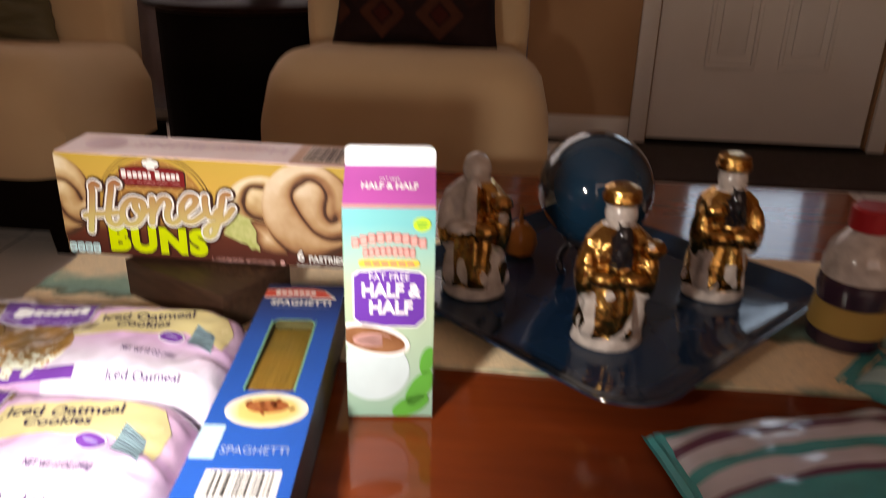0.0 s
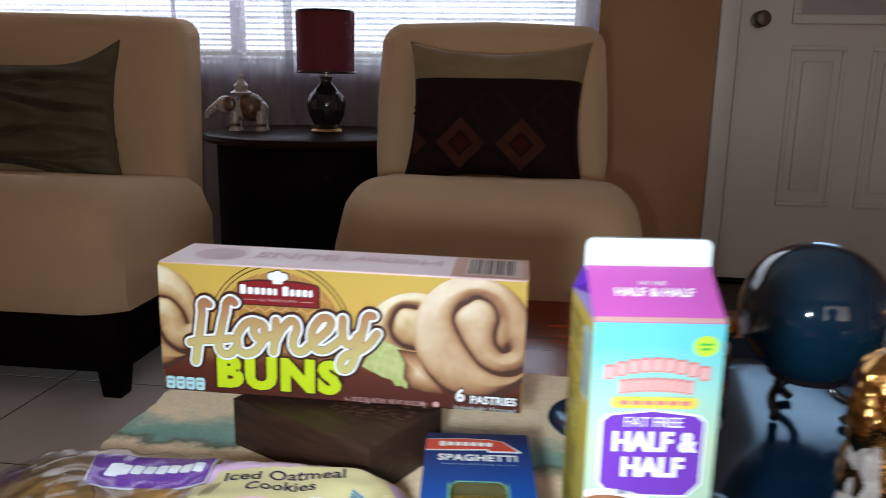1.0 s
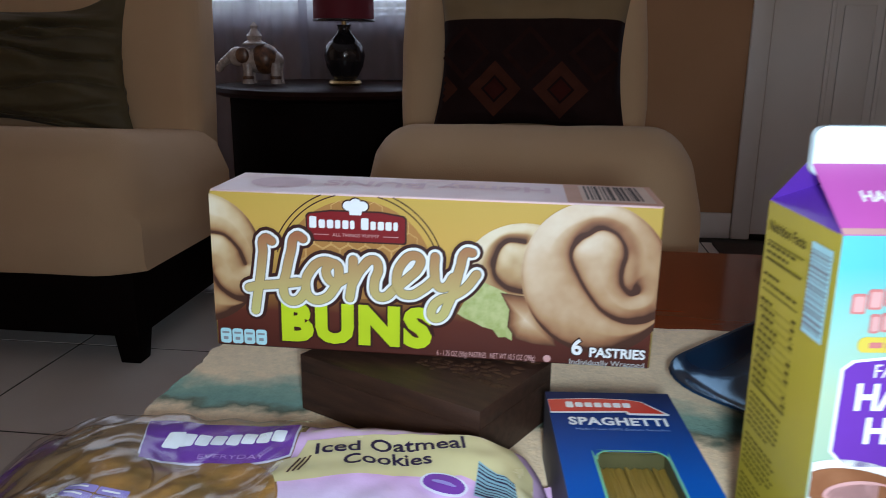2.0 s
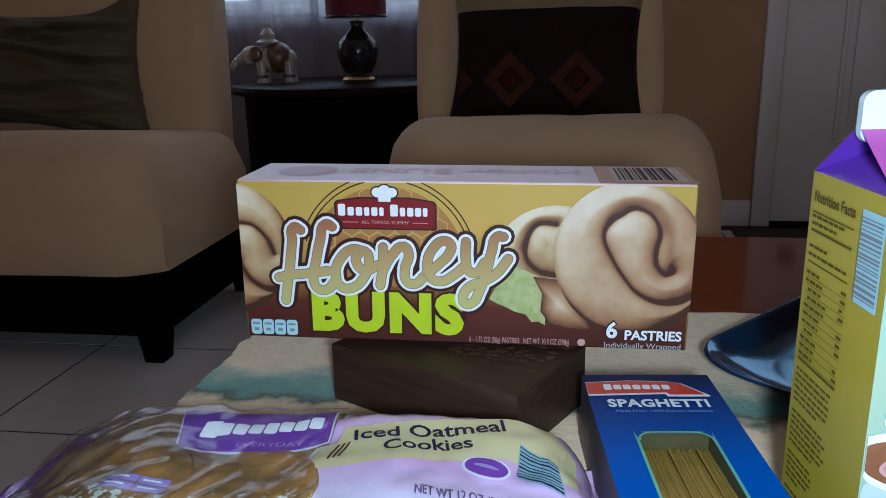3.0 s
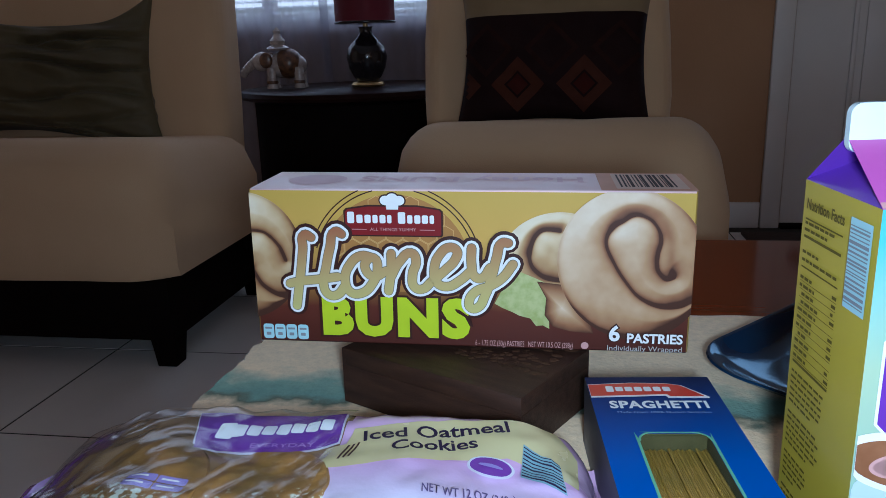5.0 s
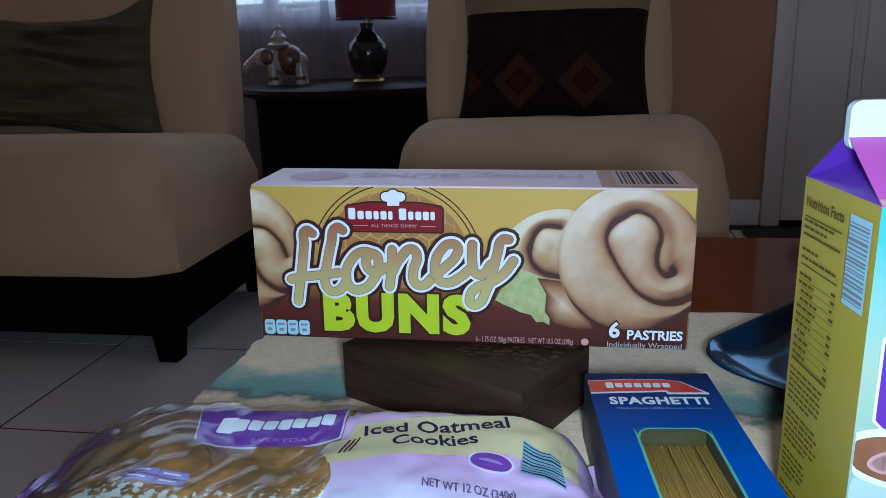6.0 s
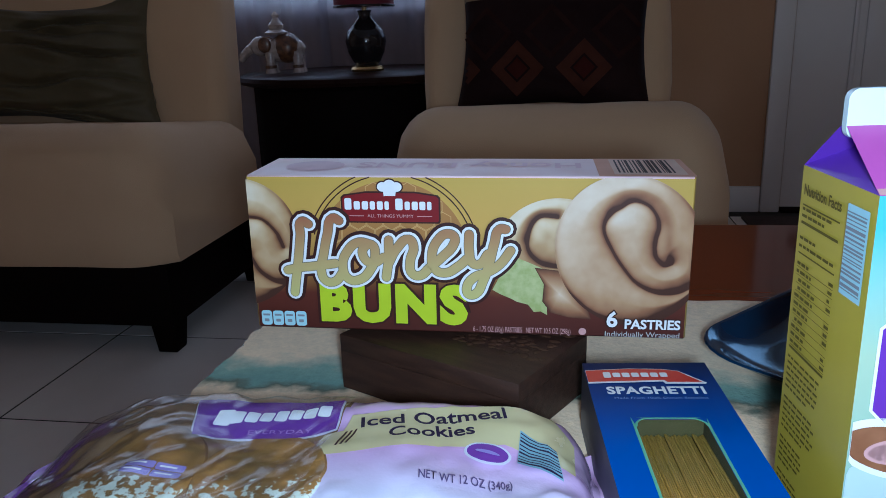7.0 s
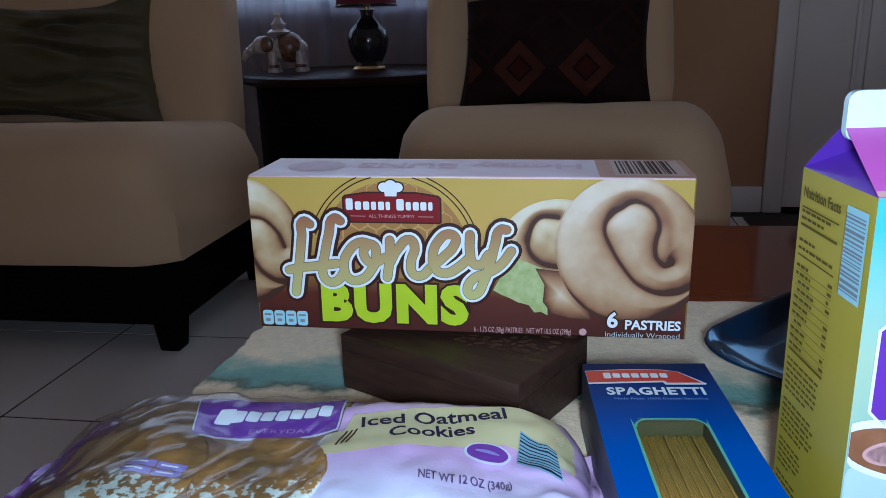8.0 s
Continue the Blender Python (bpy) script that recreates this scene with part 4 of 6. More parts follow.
def smooth_path(points, n=8):
    """Catmull-Rom samples along a path."""
    p = [points[0], *points, points[-1]]
    out = []
    for a, b, c, d in zip(p, p[1:], p[2:], p[3:]):
        for k in range(n):
            t = k / n
            out.append(tuple(0.5 * (2 * b[i] + (c[i] - a[i]) * t + (2 * a[i] - 5 * b[i] + 4 * c[i] - d[i]) * t * t + (3 * b[i] - a[i] - 3 * c[i] + d[i]) * t ** 3) for i in (0, 1)))
    return np.array(out + [points[-1]])


def bun(at, size, turn, mat, lift, creases, roll=0.017, grooves=()):
    """A printed bun: a round picture toned like a rolled, glazed surface with dark swirl creases."""
    a, b, step = size[0] / 2, size[1] / 2, 0.00055
    reach = max(a, b) + 2 * step
    n = int(2 * reach / step) + 1
    g = np.linspace(-reach, reach, n)
    gx, gy = np.meshgrid(g, g)
    c, sn_ = math.cos(radians(turn)), math.sin(radians(turn))
    ex, ey = gx * c + gy * sn_, gy * c - gx * sn_
    rad = np.hypot(ex / a, ey / b)
    rim = (1 - rad) * min(a, b)
    crease = np.full(gx.shape, 1.0)
    for path in creases:
        for px_, py_ in smooth_path(path, 40):
            crease = np.minimum(crease, np.hypot(gx + at[0] - px_, gy + at[1] - py_))
    groove = np.full(gx.shape, 1.0)
    for path in grooves:
        for px_, py_ in smooth_path(path, 20):
            groove = np.minimum(groove, np.hypot(gx + at[0] - px_, gy + at[1] - py_))
    d = np.clip(np.minimum(rim * 1.0, crease), 0, roll)
    height = roll * np.sqrt(np.clip(1 - (1 - d / roll) ** 2, 0, 1))
    for _ in range(4):
        height[1:-1, 1:-1] = (height[1:-1, 1:-1] * 2 + height[:-2, 1:-1] + height[2:, 1:-1] + height[1:-1, :-2] + height[1:-1, 2:]) / 6
    hy, hx = np.gradient(height * 0.62, step)
    lit = (0.34 * hx - 0.50 * hy + 0.80) / np.sqrt(hx * hx + hy * hy + 1)
    fall = (0.35 * gx / a - 0.75 * gy / b)
    shade_side = np.clip(0.35 + fall, 0, 1)
    tone = 0.96 - 0.86 * lit + 0.26 * fall + 0.62 * np.exp(-(crease / 0.0008) ** 2) + 0.14 * np.exp(-(crease / 0.0035) ** 2) + 0.26 * np.exp(-(groove / 0.0042) ** 2) + 0.30 * shade_side * np.exp(-(np.clip(rim, 0, 1) / 0.0022) ** 2)
    x0, x1, y0, y1 = EDGES
    verts, index, edge = [], {}, []
    inside = rad < 1
    faces = []

    def vert(j, i):
        if (j, i) not in index:
            f = min(1.0, 1 / max(rad[j, i], 1e-6))
            x, y = at[0] + gx[j, i] * f, at[1] + gy[j, i] * f
            t = tone[j, i] + 0.15 * noise.noise((x * 30, y * 30, 4.0)) + 0.04 * noise.noise((x * 150, y * 150, 9.0))
            index[j, i] = len(verts)
            verts.append((min(max(x, x0), x1), min(max(y, y0), y1), 0))
            edge.append(min(1.0, max(0.0, t)))
        return index[j, i]

    for j in range(n - 1):
        for i in range(n - 1):
            if inside[j:j + 2, i:i + 2].any() and x0 - step < at[0] + gx[j, i] < x1:
                faces.append((vert(j, i), vert(j, i + 1), vert(j + 1, i + 1), vert(j + 1, i)))
    me = bpy.data.meshes.new("pastry_picture")
    me.from_pydata(verts, [], faces)
    me.attributes.new("edge", "FLOAT", "POINT").data.foreach_set("value", edge)
    me.transform(FACE @ Matrix.Translation((0, 0, lift)))
    me.materials.append(mat)
    ob = new("pastry_picture", me)
    ob.parent = hb
    ob["label"] = "printed picture of a swirled bun"
    return ob


bun((-0.170, 0.008), (0.095, 0.100), -28, BUN_PALE, L0 * 3, [SWIRL_L1, SWIRL_L2])
bun((0.0640, 0.0130), (0.078, 0.062), 12, BUN_PALE, L0 * 3, [SWIRL_MID], 0.012, [GROOVE_MID])
picture_on("pastry_picture", [(0.0513, -0.0064), (0.0636, -0.0078), (0.0759, -0.0089), (0.0875, -0.0313), (0.0926, -0.0451), (0.076, -0.0438), (0.0634, -0.0406), (0.0572, -0.032), (0.0581, -0.019)], L0 * 7, FACE, BUN, hb)
print_on("crumb_picture", [(0.0209, -0.0241), (0.0250, -0.0160), (0.0288, -0.0098), (0.0398, 0.0002), (0.0500, -0.0040), (0.0600, -0.0085), (0.0608, -0.0425), (0.0560, -0.0400), (0.0512, -0.0406), (0.0470, -0.0350), (0.0445, -0.0343), (0.0390, -0.0330), (0.0338, -0.0303), (0.0270, -0.0275)], L0 * 6, FACE, CRUMB, hb, "printed picture of green crumb filling")
bun((0.1176, 0.0066), (0.103, 0.112), 24, BUN, L0 * 8, [SWIRL_BIG], 0.0165, [GROOVE_BIG])
# red plaque with a chef's hat; the maker's name as plain bars
x, y = -0.0528, 0.0370
print_on("plaque_edge", move([(-0.0355, -0.0120), (0.0355, -0.0120), (0.0365, -0.0105), (0.0365, 0.007), (0.0345, 0.009), (0.018, 0.0115), (-0.018, 0.0115), (-0.0345, 0.009), (-0.0365, 0.007), (-0.0365, -0.0105)], x, y), L0 * 4, FACE, INK_BROWN, hb)
print_on("plaque", move([(-0.0343, -0.0108), (0.0343, -0.0108), (0.0352, -0.0098), (0.0352, 0.0062), (0.0335, 0.008), (0.018, 0.0103), (-0.018, 0.0103), (-0.0335, 0.008), (-0.0352, 0.0062), (-0.0352, -0.0098)], x, y), L0 * 5, FACE, INK_RED, hb, "red plaque")
for bx, bw in ((-0.0310, 0.0052), (-0.0245, 0.0046), (-0.0185, 0.0046), (-0.0130, 0.0038), (-0.0075, 0.0044), (-0.0025, 0.0032), (0.0065, 0.0054), (0.0125, 0.0038), (0.0180, 0.0044), (0.0235, 0.0044), (0.0285, 0.0032)):
    print_on("name_bar", move(rounded(bw, 0.0085 if bx in (-0.0310, 0.0065) else 0.0062, 0.0012), x + bx, y + (0.0022 if bx in (-0.0310, 0.0065) else 0.0012)), L0 * 6, FACE, INK_WHITE, hb)
lettering("ALL THINGS YUMMY", 0.0034, (x, y - 0.0066), L0 * 6, FACE, INK_PINK, hb, width=0.034)
for sx in (-0.025, 0.025):
    print_on("rule", move(rounded(0.011, 0.0005, 0.0002), x + sx, y - 0.0066), L0 * 6, FACE, INK_PINK, hb)
for k, (hx, hy, hw, hh) in enumerate(((-0.0050, 0.0150, 0.0080, 0.0070), (0.0, 0.0165, 0.0085, 0.0075), (0.0050, 0.0150, 0.0080, 0.0070))):
    print_on("hat", move(oval(hw + 0.0020, hh + 0.0020, 20), x + hx, y + hy), L0 * (6 + 0.2 * k), FACE, INK_BROWN, hb)
    print_on("hat", move(oval(hw, hh, 20), x + hx, y + hy), L0 * (7 + 0.2 * k), FACE, INK_WHITE, hb)
print_on("hat", move([(-0.0042, 0.0085), (0.0042, 0.0085), (0.0052, 0.0160), (-0.0052, 0.0160)], x, y), L0 * 7.8, FACE, INK_WHITE, hb)
# words: the script word is brushed, letter by letter
LETTER_H = [[(-0.1136, 0.0244), (-0.1186, 0.0264), (-0.1203, 0.0159), (-0.1228, -0.0012), (-0.1257, -0.0177), (-0.1275, -0.0287)],
            [(-0.0906, 0.0272), (-0.0951, 0.0292), (-0.0997, 0.0171), (-0.1036, 0.0013), (-0.1061, -0.0108), (-0.103, -0.019), (-0.0966, -0.0197), (-0.0892, -0.0117)],
            [(-0.1318, -0.0113), (-0.124, -0.0094), (-0.1111, -0.0078), (-0.0949, -0.0054)]]
LETTER_O = [[(-0.0673, 0.0096), (-0.0768, 0.0111), (-0.0854, 0.0042), (-0.0895, -0.0074), (-0.0855, -0.0173), (-0.077, -0.0175), (-0.0688, -0.0096), (-0.0649, 0.0008), (-0.0673, 0.0096), (-0.0731, 0.007), (-0.0737, 0.0006), (-0.0683, -0.0044), (-0.0582, 0.0)]]
LETTER_N = [[(-0.0543, 0.0132), (-0.0548, 0.0001), (-0.0571, -0.0154)],
            [(-0.0553, -0.005), (-0.0481, 0.0074), (-0.0394, 0.0139), (-0.0361, 0.0089), (-0.039, -0.003), (-0.0377, -0.012), (-0.0323, -0.0136), (-0.0248, -0.0074)]]
LETTER_E = [[(-0.0248, -0.0074), (-0.0146, 0.0017), (-0.0073, 0.0098), (-0.0062, 0.0161), (-0.0115, 0.0185), (-0.0184, 0.0134), (-0.0228, 0.0024), (-0.0206, -0.0086), (-0.0135, -0.0111), (-0.0041, -0.0062), (0.0032, 0.0003)]]
LETTER_Y = [[(0.0044, 0.0183), (0.0043, 0.0062), (0.0066, -0.003), (0.0115, -0.0042), (0.0179, 0.0039)],
            [(0.0306, 0.0224), (0.0262, 0.0224), (0.0225, 0.012), (0.0189, -0.0028), (0.014, -0.0174), (0.0088, -0.0266), (0.0038, -0.0271), (0.0025, -0.0215), (0.0077, -0.0141), (0.0175, -0.01), (0.0267, -0.0035), (0.0341, 0.0067)]]
word = new("script_word")
word.parent = hb
for letter in (LETTER_H, LETTER_O, LETTER_N, LETTER_E, LETTER_Y):
    for line in letter:
        for w_, m_, k in ((0.0160, INK_BROWN, 8.6), (0.0112, INK_WHITE, 11.2), (0.0074, INK_OLIVE, 12.0), (0.0065, INK_ORANGE, 12.8)):
            stroke("letter_stroke", line, w_, L0 * k, FACE, m_, word)
x, y = -0.0537, -0.0378
lettering("BUNS", 0.0385, (x, y), L0 * 9.6, FACE, INK_BROWN, hb, width=0.1160, fat=0.0040, gap=1.16)
lettering("BUNS", 0.0385, (x, y), L0 * 10.2, FACE, INK_LIME, hb, width=0.1115, fat=0.0025, gap=1.16)
x, y = 0.1072, -0.0440
lettering("6", 0.0160, (x, y), L0 * 14, FACE, INK_BROWN, hb, fat=0.0014)
lettering("6", 0.0160, (x, y), L0 * 15, FACE, INK_WHITE, hb, fat=0.0005)
x, y = 0.1356, -0.0470
lettering("PASTRIES", 0.0098, (x, y), L0 * 14, FACE, INK_BROWN, hb, width=0.0405, fat=0.0008)
lettering("PASTRIES", 0.0098, (x, y), L0 * 15, FACE, INK_WHITE, hb, width=0.0390, fat=0.0003)
lettering("Individually Wrapped", 0.0058, (0.1288, -0.0548), L0 * 14, FACE, flat("light grey ink", (0.5, 0.48, 0.46)), hb, width=0.0525)
lettering("6 - 1.75 OZ (50g) PASTRIES   NET WT 10.5 OZ (298g)", 0.0060, (0.0425, -0.0540), L0 * 14, FACE, INK_PINK, hb, width=0.071)
print_on("seal_mark", move(oval(0.0055, 0.0055, 18), 0.0865, -0.0535), L0 * 14, FACE, INK_PINK, hb)
for i in range(4):
    x, y = -0.1508 + i * 0.0090, -0.0495
    print_on("nutrition_tab", move(rounded(0.0082, 0.0118, 0.0022), x, y), L0 * 14, FACE, INK_CYAN, hb)
    print_on("nutrition_bar", move(rounded(0.0054, 0.0016, 0.0005), x, y + 0.0026), L0 * 15, FACE, INK_GREY, hb)
    print_on("nutrition_bar", move(rounded(0.0036, 0.0024, 0.0005), x, y - 0.0018), L0 * 15, FACE, INK_GREY, hb)
# top panel: mirrored faint print and barcode
TOPF = Matrix(((1, 0, 0, 0), (0, 1, 0, HD / 2), (0, 0, 1, HH / 2), (0, 0, 0, 1)))
FAINT = flat("faint mauve ink", (0.88, 0.62, 0.68))
SAND = flat("salmon sand ink", (0.80, 0.58, 0.46))
lettering("Honey BUNS", 0.030, (0.0, 0.006), L0, TOPF, FAINT, hb, width=0.17, fat=0.0005, turn=180)
print_on("top_pastry", move(oval(0.045, 0.042), -0.118, 0.0), L0, TOPF, FAINT, hb)
print_on("end_band", move(rounded(0.066, HD - 0.003, 0.001), 0.128, 0.0), L0 * 0.6, TOPF, flat("rust ink", (0.74, 0.40, 0.27)), hb)
print_on("barcode_field", move(rounded(0.050, 0.062, 0.001), 0.131, 0.0), L0 * 1.4, TOPF, SAND, hb)
r3 = random.Random(11)
bx = 0.110
while bx < 0.150:
    w_ = r3.choice((0.0008, 0.0014, 0.0022))
    print_on("barcode_bar", move(rounded(w_, 0.052, 0.0002, 1), bx, 0.0), L0 * 2.2, TOPF, INK_BROWN, hb)
    bx += w_ + r3.choice((0.0010, 0.0018))

# ---------------------------------------------------------------- half and half carton
CW, CD, CH, CT = 0.0745, 0.0745, 0.197, 0.238
FINH = 0.0165
carton = thing("creamer_carton", pose(-0.0695, 0.762, TZ, 0, 0, 7), "gable-top paper carton of half and half, mint, purple and mustard", "carton")
bm = bmesh.new()
hw_, hd_ = CW / 2, CD / 2
gz = CT - FINH
v = {}
for k, p in {"a": (-hw_, -hd_, 0), "b": (hw_, -hd_, 0), "c": (hw_, hd_, 0), "d": (-hw_, hd_, 0),
             "A": (-hw_, -hd_, CH), "B": (hw_, -hd_, CH), "C": (hw_, hd_, CH), "D": (-hw_, hd_, CH),
             "fl": (-hw_, -0.0022, gz), "fr": (hw_, -0.0022, gz), "kl": (-hw_, 0.0022, gz), "kr": (hw_, 0.0022, gz),
             "il": (-hw_ * 0.32, 0, gz - 0.003), "ir": (hw_ * 0.32, 0, gz - 0.003)}.items():
    v[k] = bm.verts.new(p)
for keys, mi in (("a b B A", 0), ("b c C B", 1), ("c d D C", 0), ("d a A D", 1), ("a d c b", 1),
                 ("A B fr fl", 2), ("C D kl kr", 2), ("A fl il", 3), ("D il kl", 3), ("A il D", 3), ("B ir fr", 3), ("C kr ir", 3), ("B C ir", 3), ("fl fr kr kl", 4)):
    f = bm.faces.new([v[k] for k in keys.split()])
    f.material_index = mi
part("board", bm, [CARTON_FRONT, CARTON_SIDE, INK_MAGENTA, CARTON_PURPLE, CARTON_FIN], carton, smooth=False)
fin = bmesh.new()
pts = [(x, z) for x, z in rounded(CW, FINH + 0.006, 0.005)]
lo_ = [fin.verts.new((x, -0.0022, gz + FINH / 2 - 0.003 + z)) for x, z in pts]
hi_ = [fin.verts.new((x, 0.0022, gz + FINH / 2 - 0.003 + z)) for x, z in pts]
fin.faces.new(lo_)
fin.faces.new(hi_[::-1])
for i in range(len(pts)):
    j = (i + 1) % len(pts)
    fin.faces.new((lo_[i], lo_[j], hi_[j], hi_[i]))
part("top_seal", fin, CARTON_FIN, carton, "white folded top seal")
CF = Matrix(((1, 0, 0, 0), (0, 0, -1, -hd_), (0, 1, 0, 0), (0, 0, 0, 1)))
slope = Matrix.Translation((0, -hd_, CH)) @ Matrix.Rotation(math.atan2(gz - CH, hd_ - 0.0022), 4, "X")
lettering("HALF & HALF", 0.0086, (0, 0.0215), L0 * 2, slope, INK_WHITE, carton, width=0.046, fat=0.0003)
lettering("FAT FREE", 0.0042, (0, 0.0285), L0 * 2, slope, INK_WHITE, carton, width=0.016)
# glossy streak at the foot of the gable, painted as a pink strip
print_on("gable_glare", move(rounded(0.0745, 0.0035, 0.0002, 1), 0, 0.002), L0, slope, INK_PINK, carton)
for k, (yy, ww_, hh_, m_) in enumerate(((0.1725, 0.061, 0.0078, INK_PINK), (0.1605, 0.043, 0.0075, INK_PINK))):
    for i in range(9):
        f = (i - 4) / 4.5
        at_ = (f * ww_ / 2, yy - 0.006 * f * f * (1 if k == 0 else 0.3))
        print_on("name_bar_edge", move(rounded(ww_ / 9.6, hh_ + 0.0012, 0.001, 2), *at_), L0 * 2, CF, INK_ROSE, carton)
        print_on("name_bar", move(rounded(ww_ / 13.5, hh_ - 0.0010, 0.0008, 2), *at_), L0 * 3, CF, m_, carton)
print_on("flavour_band", move(rounded(0.050, 0.0070, 0.003), 0, 0.1495), L0 * 2, CF, material("yellow ink", (0.56, 0.44, 0.06), 0.4), carton)
print_on("freshness_seal", move(oval(0.0145, 0.0125), 0.0265, 0.1840), L0 * 2, CF, flat("leaf lime ink", (0.40, 0.60, 0.04)), carton)
for k in range(2):
    print_on("seal_bar", move(rounded(0.0085 - 0.002 * k, 0.0014, 0.0004), 0.0265, 0.1852 - 0.0028 * k), L0 * 3, CF, INK_GREEN, carton)
for k in range(6):
    print_on("flavour_bar", move(rounded(0.0056, 0.0026, 0.0005), -0.0175 + 0.0070 * k, 0.1495), L0 * 3, CF, INK_ROSE, carton)
print_on("name_shield_edge", move([(-0.0305, -0.019), (-0.0225, -0.0275), (0.0225, -0.0275), (0.0305, -0.019), (0.0305, 0.0205), (0.026, 0.0245), (0.0, 0.0275), (-0.026, 0.0245), (-0.0305, 0.0205)], 0, 0.1180), L0 * 2, CF, INK_WHITE, carton)
print_on("name_shield", move([(-0.0292, -0.0185), (-0.022, -0.0262), (0.022, -0.0262), (0.0292, -0.0185), (0.0292, 0.020), (0.025, 0.0235), (0.0, 0.0262), (-0.025, 0.0235), (-0.0292, 0.020)], 0, 0.1180), L0 * 3, CF, INK_PURPLE, carton, "purple shield")
lettering("FAT FREE", 0.0090, (0, 0.1375), L0 * 4, CF, INK_WHITE, carton, width=0.033)
lettering("HALF &", 0.0170, (0.001, 0.1250), L0 * 4, CF, INK_WHITE, carton, width=0.049, fat=0.0006)
lettering("HALF", 0.0170, (0.001, 0.1090), L0 * 4, CF, INK_WHITE, carton, width=0.036, fat=0.0006)
print_on("cup_picture", clip_to(move(oval(0.062, 0.062), -0.014, 0.048), -hw_ + 0.0003, hw_ - 0.0003, 0.001, 0.19), L0 * 2, CF, flat("cup white ink", (0.50, 0.62, 0.66)), carton, "printed picture of a coffee cup")
print_on("cup_rim", clip_to(move(oval(0.064, 0.030, 40, -14), -0.014, 0.079), -hw_ + 0.0003, hw_ - 0.0003, 0.001, 0.19), L0 * 3, CF, INK_WHITE, carton)
print_on("coffee", clip_to(move(oval(0.056, 0.023, 40, -14), -0.014, 0.0785), -hw_ + 0.0003, hw_ - 0.0003, 0.001, 0.19), L0 * 4, CF, COFFEE, carton)
print_on("cream_swirl", clip_to(move(arc_band(0, 0, 0.016, 0.006, 20, 300, 0.0005, 0.002), -0.014, 0.0785), -hw_ + 0.0003, hw_ - 0.0003, 0.001, 0.19), L0 * 5, CF, INK_PINK, carton)
for lx, ly, lw, lh, tn in ((0.026, 0.030, 0.040, 0.018, 60), (0.018, 0.012, 0.036, 0.018, 30), (0.032, 0.058, 0.028, 0.012, 80)):
    print_on("leaf_picture", clip_to(move(oval(lw, lh, 24, tn), lx, ly), -hw_ + 0.0003, hw_ - 0.0003, 0.001, 0.19), L0 * 3, CF, INK_GREEN, carton)
# side panel: nutrition table and barcode
SF = Matrix(((0, 0, -1, -hw_), (-1, 0, 0, 0), (0, 1, 0, 0), (0, 0, 0, 1)))
lettering("Nutrition Facts", 0.0075, (-0.012, 0.1855), L0 * 2, SF, INK_FACTS, carton, width=0.040, fat=0.0002)
rows_ = [(0.178, 0.0008, 0.040, INK_FACTS), (0.169, 0.0014, 0.040, INK_FACTS), (0.153, 0.0008, 0.040, INK_FACTS), (0.101, 0.0014, 0.040, INK_FACTS)]
for z, h, w_, m_ in rows_:
    print_on("facts_rule", move(rounded(w_, h, 0.0001, 1), -0.012, z), L0 * 2, SF, m_, carton)
r4 = random.Random(21)


def fact_line(z, x0, x1, h):
    """A line of print too small to read: one bar a word."""
    x = x0
    while x < x1 - 0.0015:
        w = min(r4.uniform(0.0025, 0.0065), x1 - x)
        print_on("facts_bar", [(x, z - h / 2), (x + w, z - h / 2), (x + w, z + h / 2), (x, z + h / 2)], L0 * 2, SF, INK_FACTS, carton)
        x += w + 0.0011


for z, x1 in ((0.1760, 0.000), (0.1725, -0.006), (0.1610, -0.014), (0.1568, 0.006)):
    fact_line(z, -0.032, x1, 0.0015)
for i in range(11):
    z = 0.1475 - i * 0.0043
    fact_line(z, -0.032 + (0.003 if i in (2, 3, 7) else 0), -0.032 + r4.uniform(0.013, 0.024), 0.0017)
    if i not in (4, 8):
        fact_line(z, 0.0035, 0.0080, 0.0017)
    print_on("facts_rule", move(rounded(0.040, 0.0003, 0.0001, 1), -0.012, z - 0.0021), L0 * 1.6, SF, INK_FACTS, carton)
for i in range(24):
    if i not in (6, 13, 19):
        fact_line(0.0955 - i * 0.0034, -0.032, (0.006 if i < 13 else -0.004) - (0.012 if i in (5, 12, 18, 23) else r4.uniform(0, 0.003)), 0.0013)
print_on("barcode_field", move(rounded(0.0195, 0.042, 0.0005), 0.0235, 0.168), L0 * 2, SF, INK_CYAN, carton)
bz = 0.150
while bz < 0.186:
    w_ = r4.choice((0.0006, 0.001, 0.0016))
    print_on("barcode_bar", move(rounded(0.0175, w_, 0.0001, 1), 0.0235, bz), L0 * 3, SF, INK_GREY, carton)
    bz += w_ + r4.choice((0.0006, 0.0012))

# ---------------------------------------------------------------- spaghetti box
PW, PL, PH = 0.081, 0.345, 0.0475
pasta = thing("spaghetti_box", pose(-0.1605, 0.704, TZ + 0.0012, 0, 0, 5.5), "blue cardboard spaghetti box with a clear window, lying flat", "food box")
OLIVE = material("olive inner card", (0.060, 0.052, 0.008), 0.8, second=(0.04, 0.036, 0.006), scale=20)
WX, WY0, WY1 = 0.0200, -0.025, 0.095
bm = box(-PW / 2, PW / 2, -PL / 2, PL / 2, 0, PH - 0.016)
for f in bm.faces:
    f.material_index = 0 if f.normal.y > 0.7 else (2 if f.normal.z > 0.7 else 1)
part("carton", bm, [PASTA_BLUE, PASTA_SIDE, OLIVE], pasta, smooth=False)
topbm = box(-PW / 2, -WX, -PL / 2, PL / 2, PH - 0.016, PH)
